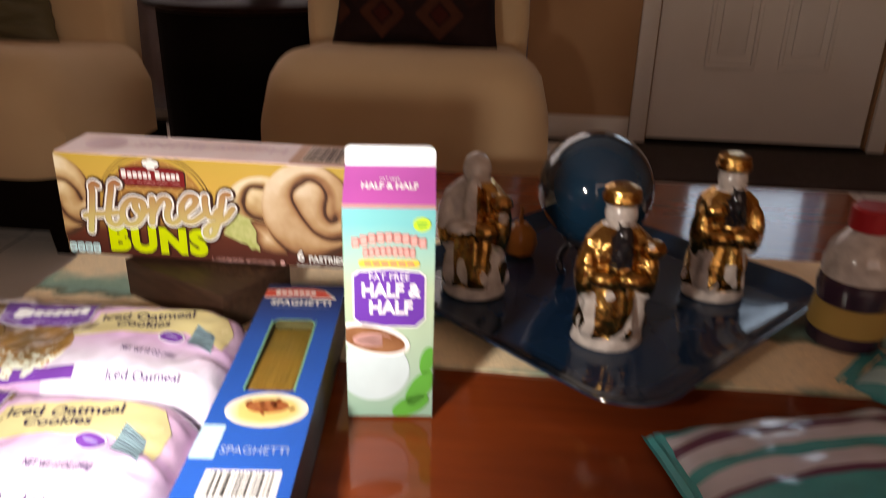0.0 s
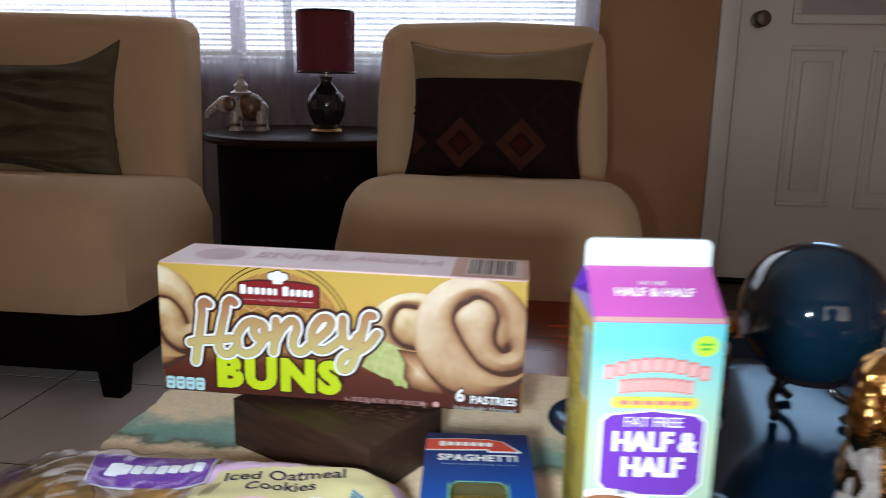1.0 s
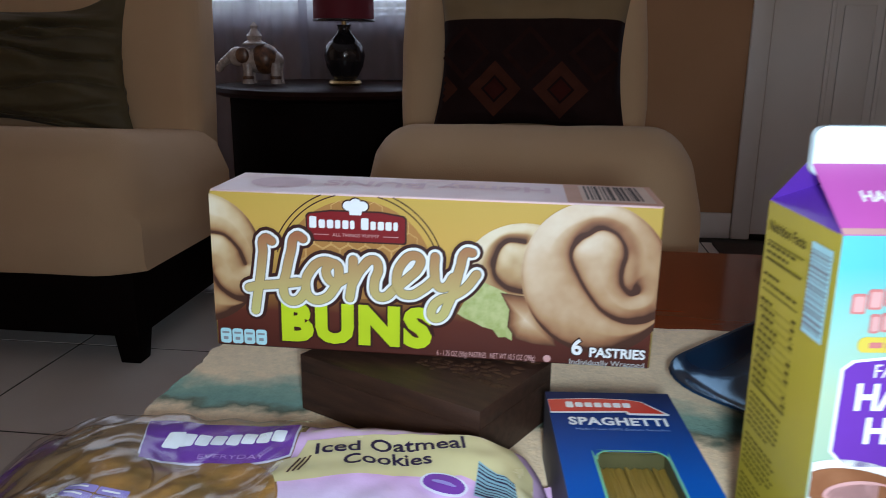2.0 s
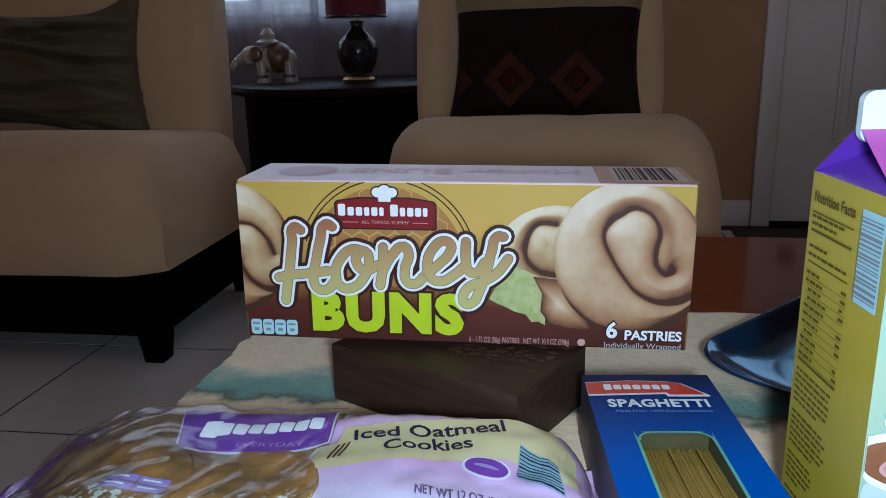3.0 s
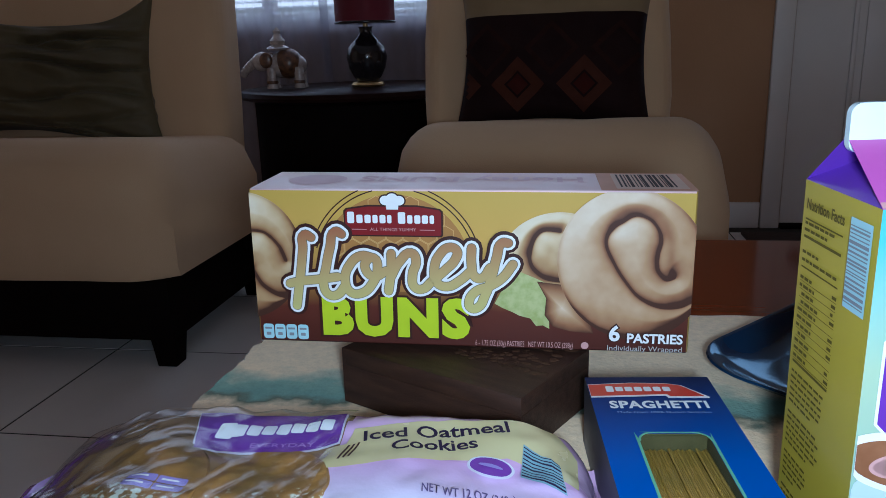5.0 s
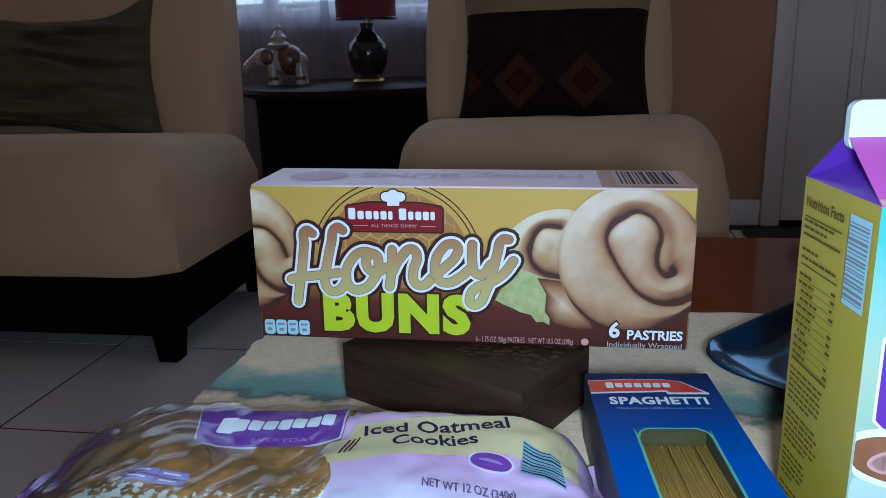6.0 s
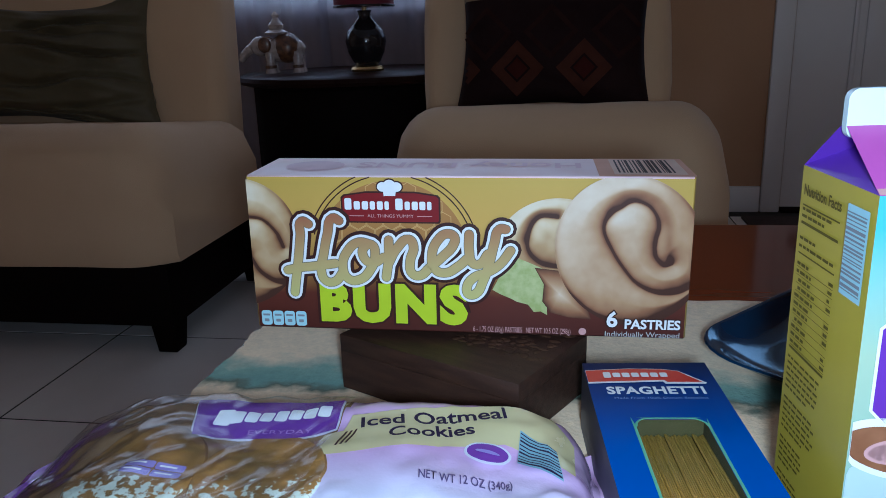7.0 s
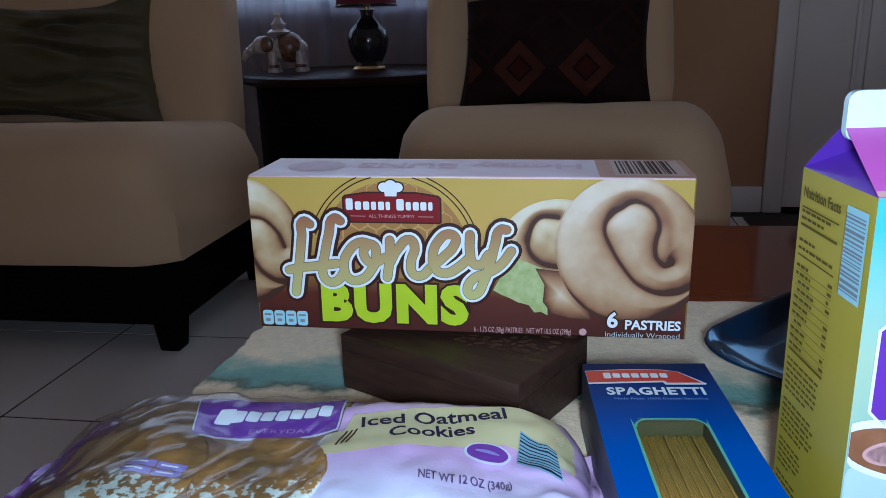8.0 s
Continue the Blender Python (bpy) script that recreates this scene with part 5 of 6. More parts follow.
for q in ((WX, PW / 2, -PL / 2, PL / 2), (-WX, WX, -PL / 2, WY0), (-WX, WX, WY1, PL / 2)):
    box(*q, PH - 0.016, PH, bm=topbm)
for f in topbm.faces:
    c_ = f.calc_center_median()
    f.material_index = 0 if f.normal.z > 0.7 or abs(c_.y) > PL / 2 - 0.001 else (2 if abs(c_.x) < PW / 2 - 0.001 else 1)
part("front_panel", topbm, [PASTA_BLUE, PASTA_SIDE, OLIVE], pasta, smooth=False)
for i in range(30):
    x = -WX + 0.0010 + i * 0.00131
    sp = bmesh.new()
    bmesh.ops.create_cone(sp, cap_ends=True, segments=6, radius1=0.00088, radius2=0.00088, depth=WY1 - WY0 - 0.003)
    bmesh.ops.rotate(sp, cent=(0, 0, 0), matrix=Matrix.Rotation(radians(90 - 3.6 + 0.5 * ((i * 5) % 3)), 3, "X"), verts=sp.verts)
    bmesh.ops.translate(sp, vec=(x, (WY0 + WY1) / 2, PH - 0.0078 + 0.0004 * ((i * 7) % 4)), verts=sp.verts)
    part("spaghetti_strand", sp, PASTA, pasta)
PF = Matrix(((1, 0, 0, 0), (0, 1, 0, 0), (0, 0, 1, PH), (0, 0, 0, 1)))
PG = flat("pasta window green edge", (0.16, 0.42, 0.26))
for q in ((-WX - 0.0016, -WX, WY0, WY1), (WX, WX + 0.0016, WY0, WY1), (-WX - 0.0016, WX + 0.0016, WY1, WY1 + 0.0016)):
    print_on("window_edge", [(q[0], q[2]), (q[1], q[2]), (q[1], q[3]), (q[0], q[3])], L0, PF, PG, pasta)
for sx in (-1, 1):
    arc = [(sx * (WX - 0.009 + 0.009 * math.sin(radians(9 * k))), WY1 - 0.009 + 0.009 * math.cos(radians(9 * k))) for k in range(11)]
    print_on("window_corner", [(sx * (WX + 0.0016), WY1 + 0.0016), *(arc if sx < 0 else arc)], L0 * 1.6, PF, PASTA_BLUE, pasta)
    stroke("window_edge", arc[::2], 0.0014, L0 * 2.2, PF, PG, pasta)
film = part("window_film", box(-WX, WX, WY0, WY1, PH - 0.0012, PH - 0.0008), GLASS, pasta, "clear film", smooth=False)
film.visible_shadow = False
top_y = PL / 2
print_on("banner_edge", [(-PW / 2 + 0.0005, top_y - 0.012), (-0.012, top_y - 0.0095), (0.010, top_y - 0.0105), (0.020, top_y - 0.0135), (0.034, top_y - 0.031), (0.033, top_y - 0.0325), (0.008, top_y - 0.0325), (0.007, top_y - 0.029), (-0.01, top_y - 0.030), (-PW / 2 + 0.0005, top_y - 0.0315)], L0, PF, INK_WHITE, pasta)
print_on("banner", [(-PW / 2 + 0.0006, top_y - 0.0135), (-0.012, top_y - 0.0110), (0.010, top_y - 0.0120), (0.019, top_y - 0.0145), (0.031, top_y - 0.0305), (0.0095, top_y - 0.0305), (0.008, top_y - 0.0275), (-0.01, top_y - 0.0285), (-PW / 2 + 0.0006, top_y - 0.0300)], L0 * 2, PF, material("red banner ink", (0.55, 0.035, 0.02), 0.35, coat=0.2), pasta, "red banner")
for k in range(7):
    print_on("name_bar", move(rounded(0.0048, 0.0085 if k == 0 else 0.0066, 0.0012), -0.0270 + 0.0060 * k, top_y - 0.0208), L0 * 3, PF, INK_WHITE, pasta)
lettering("SPAGHETTI", 0.0135, (0.0, top_y - 0.0425), L0 * 2, PF, INK_WHITE, pasta, width=0.060, fat=0.0005, gap=1.08)
lettering("Made From 100% Durum Semolina", 0.0036, (0.001, top_y - 0.0522), L0 * 2, PF, flat("steel blue ink", (0.30, 0.40, 0.62)), pasta, width=0.056)
x, y = 0.004, -0.052
dish = picture_on("dish_picture", move(oval(0.066, 0.046), x, y), L0, PF, picture_material("printed dish", [(0.0, (0.60, 0.42, 0.10)), (0.7, (0.66, 0.50, 0.18)), (0.9, (0.70, 0.66, 0.55)), (1.0, (0.72, 0.70, 0.64))]), pasta, "printed picture of a plate of spaghetti")
print_on("sauce_picture", move(oval(0.034, 0.018), x, y + 0.004), L0 * 2, PF, material("sauce ink", (0.30, 0.07, 0.02), 0.4, second=(0.42, 0.14, 0.04), scale=200, amount=0.3), dish)
r5 = random.Random(31)
SAUCE_DARK = flat("dark sauce ink", (0.20, 0.045, 0.015))
for k in range(16):
    a_, r_ = r5.uniform(0, 6.28), r5.uniform(0.2, 1.0)
    print_on("sauce_fleck", move(oval(r5.uniform(0.003, 0.006), r5.uniform(0.002, 0.004), 10, r5.uniform(0, 180)), x + 0.021 * r_ * math.cos(a_), y + 0.003 + 0.011 * r_ * math.sin(a_)), L0 * 3, PF, SAUCE_DARK, dish)
lettering("SPAGHETTI", 0.0125, (0.006, -0.103), L0, PF, flat("pale blue ink", (0.30, 0.38, 0.55)), pasta, width=0.050)
print_on("facts_field", move(rounded(0.018, 0.040, 0.001), -0.031, -0.093), L0, PF, INK_CYAN, pasta)
print_on("barcode_field", move(rounded(0.054, 0.030, 0.001), 0.004, -0.140), L0, PF, INK_WHITE, pasta)
bx = -0.018
while bx < 0.026:
    w_ = r4.choice((0.0008, 0.0014, 0.002))
    print_on("barcode_bar", move(rounded(w_, 0.026, 0.0002, 1), bx, -0.140), L0 * 2, PF, INK_BLACK, pasta)
    bx += w_ + r4.choice((0.0012, 0.002))

# ---------------------------------------------------------------- cookie packets


FILM_FADE = ramp_material("white to lilac plastic film", [(0.0, (0.64, 0.64, 0.74)), (0.45, (0.66, 0.62, 0.76)), (0.8, (0.62, 0.44, 0.66)), (1.0, (0.58, 0.36, 0.60))], "Y", -0.07, 0.012, 0.3, 0.02, 25, coat=1.0, bump=0.1)
CLEAR_FILM = bpy.data.materials.new("clear film")
CLEAR_FILM.use_nodes = True
cn, cl = CLEAR_FILM.node_tree.nodes, CLEAR_FILM.node_tree.links
c_mix, c_tr, c_gl, c_lw = cn.new("ShaderNodeMixShader"), cn.new("ShaderNodeBsdfTransparent"), cn.new("ShaderNodeBsdfGlossy"), cn.new("ShaderNodeFresnel")
c_tr.inputs["Color"].default_value = (0.95, 0.94, 0.96, 1)
c_gl.inputs["Roughness"].default_value = 0.18
c_lw.inputs["IOR"].default_value = 1.6
cl.new(c_lw.outputs[0], c_mix.inputs[0])
cl.new(c_tr.outputs[0], c_mix.inputs[1])
cl.new(c_gl.outputs[0], c_mix.inputs[2])
cl.new(c_mix.outputs[0], cn["Material Output"].inputs[0])
TEAL_FIELD = flat("teal barcode field", (0.26, 0.44, 0.50))
NAVY_INK = flat("navy ink", (0.022, 0.012, 0.045))
VIOLET_GREY = flat("violet grey ink", (0.13, 0.09, 0.22))
VIOLET_TAB = flat("violet tab ink", (0.30, 0.24, 0.56))


def cookie_packet(m, seed, label):
    """A soft plastic packet of cookies: pillow of film with crimped ends, cookies bulging under a clear part."""
    t = thing("cookie_packet", m, label, "cookie packet", "cookie packets")
    W, D, H = 0.285, 0.155, 0.0570
    XL = -0.187

    def top(x, y):
        u, v_ = min(1.0, x / (W / 2) if x > 0 else x / XL), min(1.0, abs(y) / (D / 2))
        z = H * (max(0.0, 1 - u ** 7) ** 0.6) * (max(0.0, 1 - v_ ** 8) ** 0.5)
        lumps = (0.0035 if y < 0 else 0.0035 - 0.0025 * min(1.0, y / 0.03)) * math.cos((x + 0.10) / 0.062 * math.pi) * (1 - v_ ** 2) if u < 0.95 else 0
        return max(0.002, z + lumps + 0.003 * noise.noise((x * 28 + seed, y * 34, seed)) + 0.0012 * noise.noise((x * 90, y * 70, seed)) + (0.0034 * (0.35 - abs(noise.noise((x * 46 - y * 30, y * 9 + x * 5, seed + 3)))) * min(1.0, max(0.0, (-0.088 - x) / 0.03, (0.002 - y) / 0.02)) if x < 0 else 0.0055 * (0.30 - abs(noise.noise((x * 34 + y * 10, y * 42 - x * 22, seed + 5)))) * min(1.0, max(0.0, (x - 0.088) / 0.03)) + 0.0012 * (0.3 - abs(noise.noise((x * 26 + y * 14, y * 22, seed + 7))))))

    bm = bmesh.new()
    nx, ny = 120, 60
    up, dn = [], []
    for i in range(nx + 1):
        a, b = [], []
        for j in range(ny + 1):
            x, y = XL + (W / 2 - XL) * i / nx, -D / 2 + D * j / ny
            k = 1 - 0.10 * min(1, abs(x / (W / 2))) ** 4
            z = top(x, y)
            a.append(bm.verts.new((x, y * k, z)))
            b.append(bm.verts.new((x, y * k, 0.0012)))
        up.append(a)
        dn.append(b)
    for g, s in ((up, 1), (dn, -1)):
        for i in range(nx):
            for j in range(ny):
                q = (g[i][j], g[i + 1][j], g[i + 1][j + 1], g[i][j + 1])
                f = bm.faces.new(q if s > 0 else q[::-1])
                x = XL + (W / 2 - XL) * (i + 0.5) / nx
                y = -D / 2 + D * (j + 0.5) / ny
                if x < -0.160 + 0.26 * y:
                    f.material_index = 2
                elif s > 0 and x < -0.006 + 0.1 * y and -0.064 < y < 0.062:
                    f.material_index = 1
                elif s > 0 and x > -0.006 and y < 0.004:
                    f.material_index = 3
    for i in range(nx):
        for j, rev in ((0, False), (ny, True)):
            q = (up[i][j], dn[i][j], dn[i + 1][j], up[i + 1][j])
            bm.faces.new(q if not rev else q[::-1])
    for j in range(ny):
        for i, rev in ((0, True), (nx, False)):
            q = (up[i][j], dn[i][j], dn[i][j + 1], up[i][j + 1])
            bm.faces.new(q if not rev else q[::-1])
    film_ = part("film", bm, [FILM_LILAC, FILM_SILVER, FILM_VIOLET, FILM_FADE], t)
    # crimped ends
    for s in (-1, 1):
        cr = bmesh.new()
        prev = None
        for i in range(33):
            y = -D / 2 * 0.92 + D * 0.92 * i / 32
            rowv = []
            for k in range(6):
                x = (W / 2 - 0.004 + 0.0042 * k) if s > 0 else (XL + 0.004 - 0.0042 * k)
                z = 0.014 + 0.0012 * (-1) ** k + 0.006 * noise.noise((y * 26, seed, k * 0.3)) + (0.004 * math.sin(y * 60 + seed))
                rowv.append(cr.verts.new((x + 0.0025 * noise.noise((y * 60, k, seed)), y, max(0.001, z))))
            if prev:
                for k in range(5):
                    cr.faces.new((prev[k], prev[k + 1], rowv[k + 1], rowv[k]))
            prev = rowv
        part("crimped_end", cr, FILM_VIOLET if s < 0 else FILM_LILAC, t, "crimped and crinkled film end")
    # clear crinkled film over the cookies
    cf = bmesh.new()
    sheet_rows = []
    for i in range(101):
        rowv = []
        for j in range(81):
            x, y = -0.176 + 0.171 * i / 100, -0.068 + 0.128 * j / 80
            fold = abs(noise.noise((x * 20 + y * 11, y * 9 - x * 6, seed + 11))) + 0.35 * abs(noise.noise((x * 44 - y * 30, y * 22, seed + 17)))
            rowv.append(cf.verts.new((x + 0.10 * y, y, top(x + 0.10 * y, y) + 0.0020 + 0.0075 * max(0.0, 0.42 - fold))))
        sheet_rows.append(rowv)
    for p_, q_ in zip(sheet_rows, sheet_rows[1:]):
        for j in range(80):
            cf.faces.new((p_[j], q_[j], q_[j + 1], p_[j + 1]))
    clear = part("clear_window", cf, CLEAR_FILM, t, "clear crinkled film over the cookies")
    clear.visible_shadow = False
    # cookies seen through the clear part
    for cx_, cy_ in ((-0.098, -0.024), (-0.033, -0.026)):
        ck = bmesh.new()
        c0 = ck.verts.new((cx_, cy_, top(cx_, cy_) + 0.0016))
        last = None
        for k in range(1, 19):
            ring = []
            for i in range(72):
                a = 2 * math.pi * i / 72
                r_ = 0.042 * k / 18 * (1 + 0.05 * noise.noise((math.cos(a) * 2, math.sin(a) * 2, seed + cx_ * 50)))
                x, y = cx_ + r_ * math.cos(a) * 0.82, cy_ + r_ * math.sin(a) * 1.02
                ring.append(ck.verts.new((x, y, top(x, y) + 0.0014 - (0.0022 if k == 18 else 0))))
            for i in range(72):
                j = (i + 1) % 72
                f = ck.faces.new((c0, ring[i], ring[j]) if last is None else (last[i], ring[i], ring[j], last[j]))
            last = ring
        part("cookie", ck, COOKIE, t, "brown oatmeal cookie with white icing under the film")

    def sheet(name, pts, lift, mat, label_=""):
        """A printed area that follows the film."""
        b_ = bmesh.new()
        b_.faces.new([b_.verts.new((x, y, 0)) for x, y in pts])
        bmesh.ops.triangulate(b_, faces=b_.faces)
        for _ in range(3):
            bmesh.ops.subdivide_edges(b_, edges=[e for e in b_.edges if e.calc_length() > 0.007], cuts=1)
            bmesh.ops.triangulate(b_, faces=b_.faces)
        for v_ in b_.verts:
            k_ = 1 - 0.10 * abs(v_.co.x / (W / 2)) ** 4
            v_.co.z = top(v_.co.x, v_.co.y / k_) + lift
        return part(name, b_, mat, film_, label_)

    def bend(x, y, z):
        return (x, y, top(x, y) + z)

    sheet("name_plate_edge", [(-0.0836, 0.0074), (-0.0294, 0.0094), (-0.0091, 0.0150), (-0.0030, 0.0188), (-0.0040, 0.0530), (-0.0954, 0.0523)], 0.0012, FILM_WHITE)
    sheet("name_plate", [(-0.0825, 0.0085), (-0.0300, 0.0105), (-0.0100, 0.0160), (-0.0040, 0.0195), (-0.0050, 0.0522), (-0.0945, 0.0515)], 0.0018, FILM_PURPLE, "purple name plate")
    for k in range(8):
        x, lo = -0.0745 + 0.0082 * k, 0.0215 + 0.0014 * k
        tall = 0.0145 if k == 0 else 0.0112
        sheet("name_bar", move(rounded(0.0098 if k == 0 else 0.0074, tall, 0.0016, 3), x + 0.0035, lo + tall / 2), 0.0024, INK_WHITE)
    lettering("EVERYDAY", 0.0062, (-0.0350, 0.0160), 0.0026, FACE, flat("mauve ink", (0.42, 0.24, 0.56)), film_, width=0.036, turn=5, bend=bend)
    sheet("flavour_band", [(-0.0160, -0.0100), (0.0100, -0.0080), (0.0550, 0.0030), (0.0900, 0.0100), (0.1270, -0.0040), (0.1290, 0.0300), (0.1180, 0.0500), (0.0926, 0.0500), (0.0500, 0.0440), (0.0032, 0.0330), (0.0010, 0.0180), (-0.0090, 0.0140)], 0.0012, FILM_CREAM, "cream flavour band")
    lettering("Iced Oatmeal", 0.0165, (0.0502, 0.0305), 0.0022, FACE, NAVY_INK, film_, width=0.083, shear=0.05, fat=0.0003, turn=11.5, bend=bend)
    lettering("Cookies", 0.0155, (0.0503, 0.0160), 0.0022, FACE, NAVY_INK, film_, width=0.047, shear=0.05, fat=0.0003, turn=12.5, bend=bend)
    sheet("seal_edge", move(oval(0.0255, 0.0180, 22, -14), 0.0813, 0.0005), 0.0018, FILM_WHITE)
    sheet("flavour_seal", move(oval(0.0225, 0.0150, 22, -14), 0.0813, 0.0005), 0.0022, FILM_PURPLE)
    sheet("seal_bar", move(oval(0.0135, 0.0030, 12, -14), 0.0813, 0.0005), 0.0026, VIOLET_TAB)
    sheet("barcode_field", [(0.0968, -0.0058), (0.1204, -0.0134), (0.1180, 0.0109), (0.0989, 0.0232)], 0.0018, TEAL_FIELD)
    for k in range(9):
        f0, f1 = k / 9 + 0.02, k / 9 + 0.02 + (0.035 if k % 3 else 0.055)
        sheet("barcode_bar", [(0.0972 + 0.002 * f0, -0.0058 + 0.028 * f0), (0.1198 - 0.002 * f0, -0.0130 + 0.024 * f0), (0.1198 - 0.002 * f1, -0.0130 + 0.024 * f1), (0.0972 + 0.002 * f1, -0.0058 + 0.028 * f1)], 0.0024, NAVY_INK)
    lettering("NET WT 12 OZ (340g)", 0.0105, (0.0712, -0.0275), 0.0018, FACE, VIOLET_GREY, film_, width=0.046, fat=0.0001, turn=4, bend=bend)
    for k in range(2):
        for j in range(2):
            sheet("nutrition_tab", move(rounded(0.0150, 0.0058, 0.001, 2), -0.095 + 0.0156 * k, -0.0260 - 0.0066 * j), 0.0022, VIOLET_TAB)
            sheet("nutrition_bar", move(rounded(0.0090, 0.0014, 0.0003, 2), -0.096 + 0.0156 * k, -0.0260 - 0.0066 * j), 0.0026, INK_WHITE)
    sheet("flavour_strip", [(-0.0531, -0.0700), (0.0200, -0.0660), (0.0200, -0.0560), (-0.0500, -0.0600)], 0.0014, FILM_PURPLE)
    lettering("Iced Oatmeal", 0.0120, (0.0780, -0.0610), 0.0018, FACE, VIOLET_GREY, film_, width=0.060, turn=3, bend=bend)
    for k in range(3):
        sheet("date_stamp", move([(-0.0006, 0), (0.0006, 0), (0.0036, 0.017), (0.0024, 0.017)], 0.0005 + 0.0026 * k, -0.0020 + 0.001 * k), 0.0020, INK_BROWN)
    return t


cookie_packet(pose(-0.350, 0.738, TZ - 0.002, 0, 0, 4), 1.0, "lilac plastic packet of iced oatmeal cookies lying on the table")
cookie_packet(pose(-0.345, 0.586, TZ - 0.002, 0, 0, 4.0), 5.0, "lilac plastic packet of iced oatmeal cookies near the table's edge")

# ---------------------------------------------------------------- plate with ornaments
PLT = pose(0.135, 0.988, TZ + 0.0018, 0, 0, 48)
plate = thing("serving_plate", PLT, "large square navy glazed plate with rounded corners and raised rim", "plate")
bm = bmesh.new()
half = 0.197
rings = []
for s_, z in ((0.62, 0.0000), (0.64, 0.0020), (0.80, 0.0040), (0.93, 0.0105), (0.985, 0.0168), (1.0, 0.0185), (0.996, 0.0202), (0.978, 0.0197), (0.945, 0.0150), (0.905, 0.0107), (0.86, 0.0083), (0.78, 0.0072), (0.3, 0.0070), (0.02, 0.0070)):
    pts = rounded(2 * half * s_, 2 * half * s_, half * s_ * 0.30, 8)
    rings.append([bm.verts.new((x, y, z + (0.003 if s_ > 0.85 else 0) * (abs(x * y) / (half * half)) ** 2)) for x, y in pts])
for a, b in zip(rings, rings[1:]):
    for i in range(len(a)):
        j = (i + 1) % len(a)
        bm.faces.new((a[i], a[j], b[j], b[i]))
bm.faces.new(rings[0][::-1])
bm.faces.new(rings[-1])
part("dish", bm, NAVY, plate)
PZ = TZ + 0.0018 + 0.0072


def statue(m, seed, hat, label):
    """A robed ornament as one plain shape: base, folded robe, sleeves, plain head and hat."""
    bm = bmesh.new()
    r = random.Random(seed)
    ph = r.uniform(0, 6)

    def folds(a, z):
        return (1 + 0.10 * math.sin(5 * a + ph + z * 20) + 0.05 * math.sin(11 * a - z * 50 + ph)) * (1 - 0.22 * abs(math.sin(a)))

    body = lathe([(0.034, 0.012), (0.038, 0.02), (0.035, 0.045), (0.030, 0.07), (0.033, 0.09), (0.036, 0.108), (0.033, 0.122), (0.022, 0.133), (0.013, 0.139)], 48, folds)
    join(bm, body)
    n_gold = len(bm.faces)
    for sx in (-1, 1):
        join(bm, ball(0.016, (sx * 0.030, -0.010, 0.086), (0.75, 1.0, 2.0), 14))
        join(bm, ball(0.012, (sx * 0.014, -0.028, 0.086), (1.3, 1.0, 0.9), 12))
    join(bm, ball(0.011, (0.030 if seed % 2 else -0.022, -0.024, 0.118), (1.2, 0.9, 1.0), 12))
    if hat:
        join(bm, lathe([(0.0165, 0.158), (0.0195, 0.162), (0.0200, 0.166), (0.0180, 0.169), (0.0180, 0.175), (0.009, 0.179)], 20))
    join(bm, lathe([(0.037, 0.0), (0.038, 0.004), (0.036, 0.012), (0.030, 0.016)], 32, lambda a, z: 1 - 0.2 * abs(math.sin(a))))
    join(bm, ball(0.0175, (0, -0.003, 0.149), (0.92, 0.95, 1.05), 18))
    join(bm, ball(0.011, (0, -0.023, 0.122), (0.95, 0.8, 2.1), 14))
    raw = bpy.data.meshes.new("statuette")
    bm.to_mesh(raw)
    bm.free()
    tmp = bpy.data.objects.new("statuette", raw)
    scene.collection.objects.link(tmp)
    skin = tmp.modifiers.new("skin", "REMESH")
    skin.mode, skin.voxel_size = "VOXEL", 0.0017
    bpy.context.view_layer.update()
    me = bpy.data.meshes.new_from_object(tmp.evaluated_get(bpy.context.evaluated_depsgraph_get()))
    bpy.data.objects.remove(tmp)
    bpy.data.meshes.remove(raw)
    bm = bmesh.new()
    bm.from_mesh(me)
    bmesh.ops.smooth_vert(bm, verts=bm.verts, factor=0.5, use_axis_x=True, use_axis_y=True, use_axis_z=True)
    for f in bm.faces:
        c = f.calc_center_median()
        wave = noise.noise((c.x * 60 + seed, c.y * 60, c.z * 45))
        if c.y < -0.0175 and abs(c.x) < 0.0105 and 0.098 < c.z < 0.143 and seed != 3:
            f.material_index = 2
        elif c.z < 0.0145 or (0.136 < c.z < 0.160) or (c.z >= 0.160 and not hat):
            f.material_index = 1
        elif c.z < 0.066 and abs(abs(c.x) - 0.026) < 0.006 + 0.006 * wave and c.y < 0.01:
            f.material_index = 1
        elif (c.z < 0.050 and wave > 0.26) or wave > 0.62 or (seed == 3 and c.z > 0.085 and c.x < 0.004):
            f.material_index = 1
        else:
            f.material_index = 0
    ob = part("statuette", bm, [GOLD, PORCELAIN, BLACK_GLAZE])
    ob.matrix_world = m @ Matrix.Diagonal((1, 1, 0.95 if hat else 1, 1))
    return tagged(ob, label, "figurine", "robed figurines")


statue(pose(0.138, 0.876, PZ, 0, 0, 6), 1, True, "glazed gold and white robed figurine on the navy plate")
statue(pose(0.273, 1.002, PZ + 0.001, 0, 0, 10), 2, True, "gold and white robed figurine with a flat hat on the plate")
statue(pose(-0.007, 0.966, PZ + 0.002, 0, 0, -4), 3, False, "white and gold robed figurine with a bald head, on the plate")

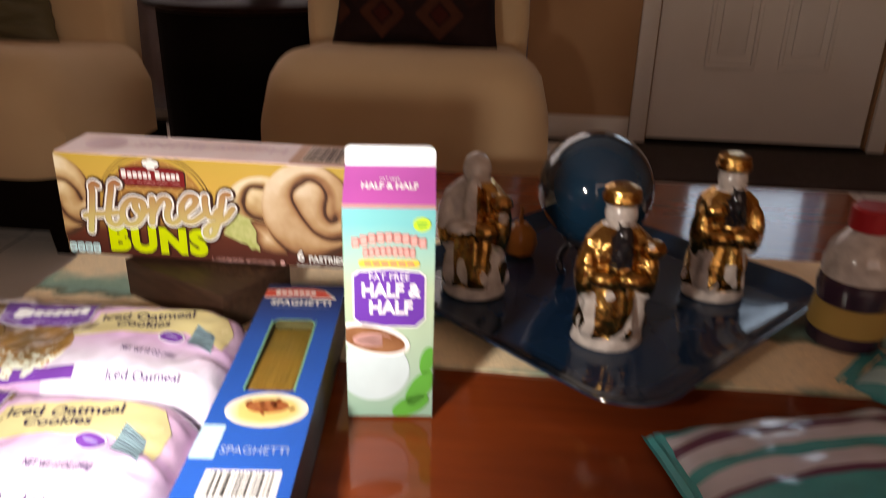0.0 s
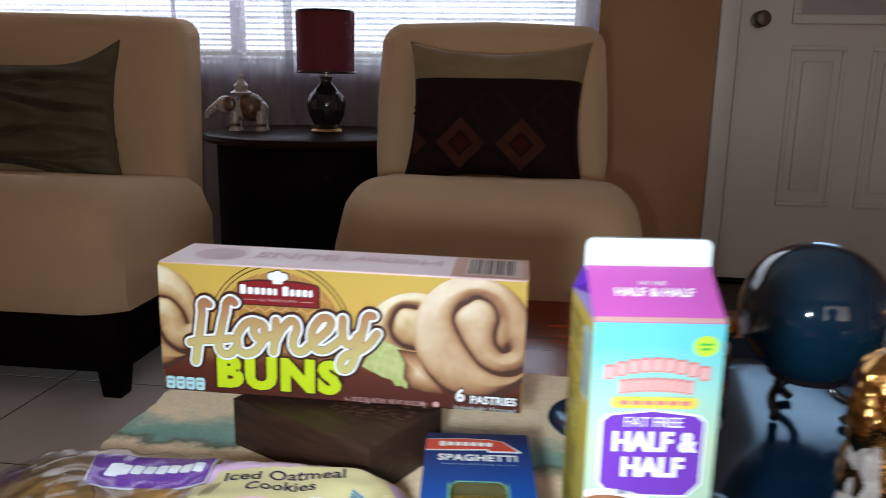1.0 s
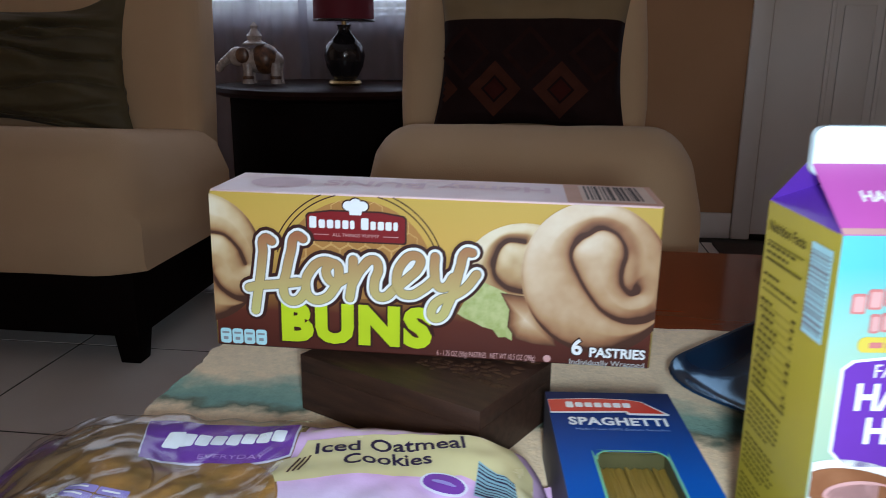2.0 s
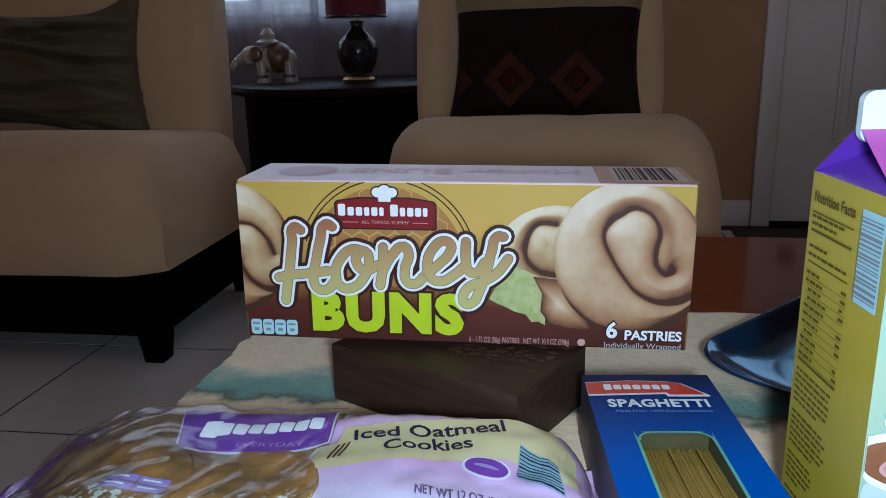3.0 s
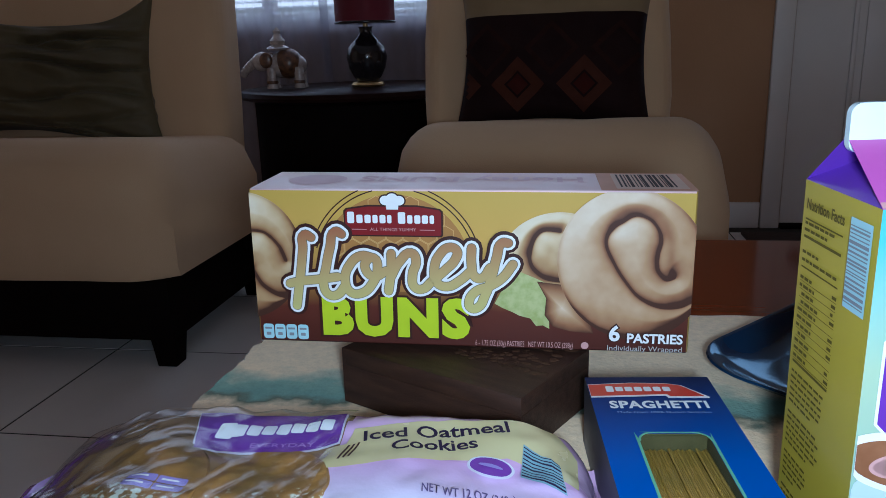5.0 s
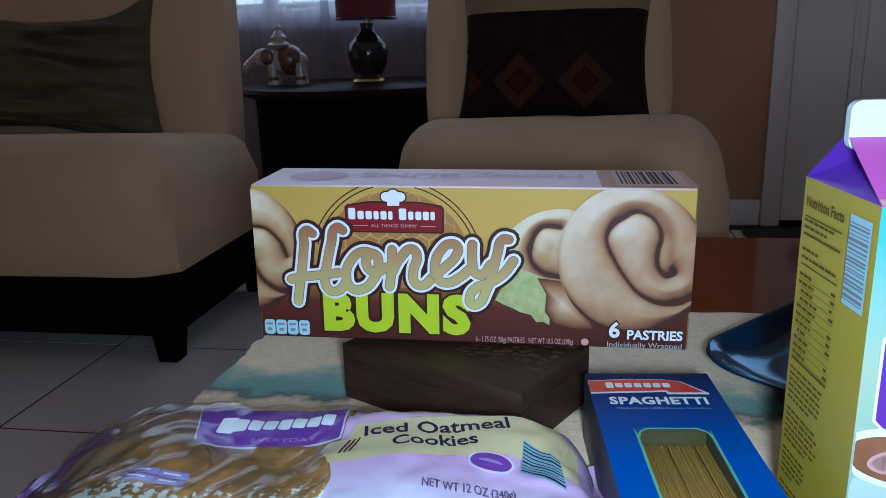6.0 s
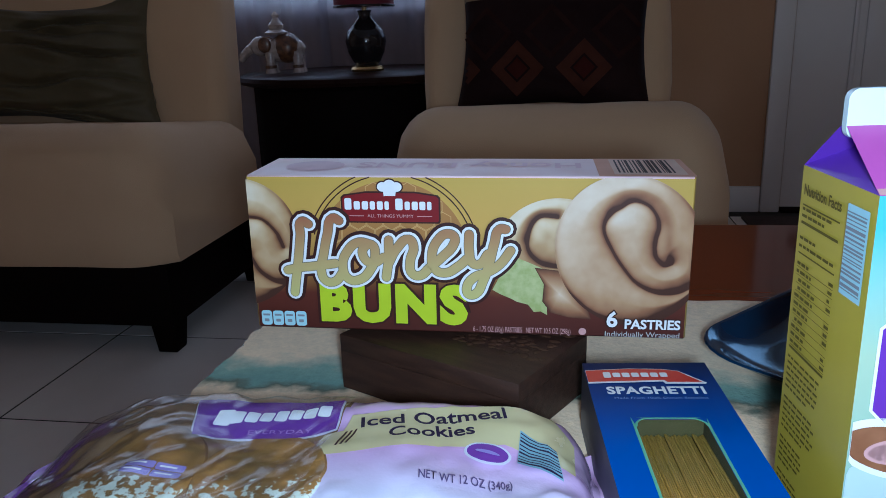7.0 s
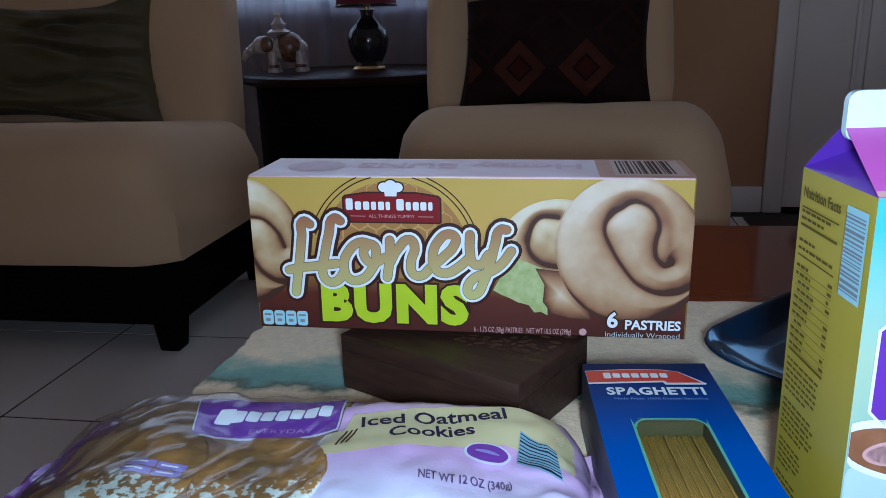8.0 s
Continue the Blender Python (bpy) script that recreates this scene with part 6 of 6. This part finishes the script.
orb = thing("ornamental_orb", pose(0.131, 1.050, PZ - 0.0005), "glossy deep teal glass orb on a dark scrolled stand", "ornament")
part("orb", ball(0.0685, (0, 0, 0.107), (1, 1, 1), 48), NAVY_SPHERE, orb)
part("stand_ring", lathe([(0.030, 0.041), (0.035, 0.043), (0.036, 0.048), (0.032, 0.051), (0.028, 0.046)], 28), BLACK_GLAZE, orb)
for i in range(3):
    a = radians(90 + 120 * i)
    path = []
    for k in range(9):
        f = k / 8
        r_, tw = 0.036 + 0.013 * math.sin(f * math.pi * 1.7), 0.22 * math.sin(f * math.pi * 2)
        path.append((r_ * math.cos(a + tw), r_ * math.sin(a + tw), 0.0046 + 0.041 * f))
    lg = rod_mesh(path, 0.0045)
    part("stand_leg", lg, BLACK_GLAZE, orb)

gd = thing("gourd_ornament", pose(0.046, 1.082, PZ), "small amber glazed gourd with a stalk, on the plate", "ornament")
part("gourd", lathe([(0.010, 0), (0.018, 0.005), (0.0215, 0.018), (0.020, 0.030), (0.013, 0.040), (0.009, 0.044)], 28, lambda a, z: 1 + 0.05 * math.cos(8 * a)), GOURD, gd)
part("stalk", lathe([(0.0040, 0.043), (0.0026, 0.052), (0.0022, 0.064), (0.003, 0.066)], 10), GOURD, gd)

# ---------------------------------------------------------------- bottle and teal packets
bt = thing("bottle", pose(0.396, 0.925, TZ + 0.0012, 0, 0, 0), "dark plum bottle with a white shoulder label and red cap", "bottle")
part("glass_body", lathe([(0.034, 0.0000), (0.038, 0.0035), (0.039, 0.0264), (0.036, 0.0484), (0.039, 0.0660), (0.037, 0.0774)], 32), BOTTLE_DARK, bt)
part("shoulder_label", lathe([(0.0372, 0.0774), (0.0375, 0.0924), (0.033, 0.1100), (0.022, 0.1232), (0.018, 0.1285)], 32), PORCELAIN, bt, "white shoulder label")
part("front_label", lathe([(0.0398, 0.0194), (0.0398, 0.0264), (0.0376, 0.0458), (0.0372, 0.0493)], 32), flat("gold label", (0.42, 0.27, 0.08)), bt, "gold front label")
part("cap", lathe([(0.021, 0.1285), (0.0215, 0.1320), (0.0215, 0.1496), (0.019, 0.1522)], 28), CAP_RED, bt, "red screw cap")


def snack_bag(m, w, d, h, mats, label, seed, stripes):
    t = thing("snack_bag", m, label, "snack bag")
    bm = bmesh.new()
    nx, ny = 48, 30
    g = []

    def zt(u, v_):
        return max(0.0015, h * max(0.0, (1 - abs(u) ** 3.0) * (1 - abs(v_) ** 3.0)) ** 0.55 + 0.004 * noise.noise((u * 4 + seed, v_ * 5, seed)))
    for i in range(nx + 1):
        row = []
        for j in range(ny + 1):
            u, v_ = -1 + 2 * i / nx, -1 + 2 * j / ny
            row.append(bm.verts.new((u * w / 2, v_ * d / 2, zt(u, v_))))
        g.append(row)
    for i in range(nx):
        for j in range(ny):
            f = bm.faces.new((g[i][j], g[i + 1][j], g[i + 1][j + 1], g[i][j + 1]))
            u = (j + 0.5) / ny
            f.material_index = next((k for a, b, k in stripes if a <= u < b), 0)
    ex = bmesh.ops.extrude_face_region(bm, geom=bm.faces[:])
    for q in ex["geom"]:
        if isinstance(q, bmesh.types.BMVert):
            q.co.z = 0.0006
    part("film", bm, mats, t)
    for s_ in (-1, 1):
        cr = bmesh.new()
        prev = None
        for i in range(25):
            y = -d / 2 * 0.94 + d * 0.94 * i / 24
            rowv = [cr.verts.new((s_ * (w / 2 - 0.004 + 0.0045 * k), y, 0.0040 + 0.0010 * (-1) ** k + 0.0018 * noise.noise((y * 40, k * 0.4, seed)))) for k in range(5)]
            if prev:
                for k in range(4):
                    cr.faces.new((prev[k], prev[k + 1], rowv[k + 1], rowv[k]))
            prev = rowv
        part("crimped_end", cr, mats[0], t, "crimped film end")
    return t


snack_bag(pose(0.315, 0.668, TZ - 0.002, 0, 0, 16), 0.25, 0.20, 0.028, [TEAL_FILM, FILM_WHITE, material("plum film", (0.14, 0.03, 0.09), 0.3, coat=0.4)],
          "teal plastic snack bag with white and plum stripes on the table", 2.0, [(0.50, 0.55, 2), (0.55, 0.64, 1), (0.70, 0.79, 1), (0.79, 0.86, 2), (0.86, 0.94, 1)])
snack_bag(pose(0.475, 0.800, TZ - 0.002, 0, 0, -40), 0.20, 0.10, 0.03, [TEAL_FILM, FILM_WHITE, INK_CYAN],
          "teal and pale blue plastic snack bag on the table", 6.0, [(0.1, 0.35, 2), (0.6, 0.7, 1)])

# ---------------------------------------------------------------- floor tiles
TS, GAP = 0.43, 0.006
tile = box(-TS / 2 + GAP / 2, TS / 2 - GAP / 2, -TS / 2 + GAP / 2, TS / 2 - GAP / 2, -0.009, 0.0)
tile_me = None
for i in range(-4, 9):
    for j in range(-8, 6):
        x, y = -1.335 + TS / 2 + TS * i, 1.615 + TS / 2 + TS * j
        if not (X0 - 0.1 < x < X1 + 0.1 and Y0 < y < Y1 + 0.1):
            continue
        if tile_me is None:
            o = part("tile", tile, TILE, floor)
            tile_me = o.data
        else:
            o = new("tile", tile_me)
            o.parent = floor
        o.location = (x, y, 0)
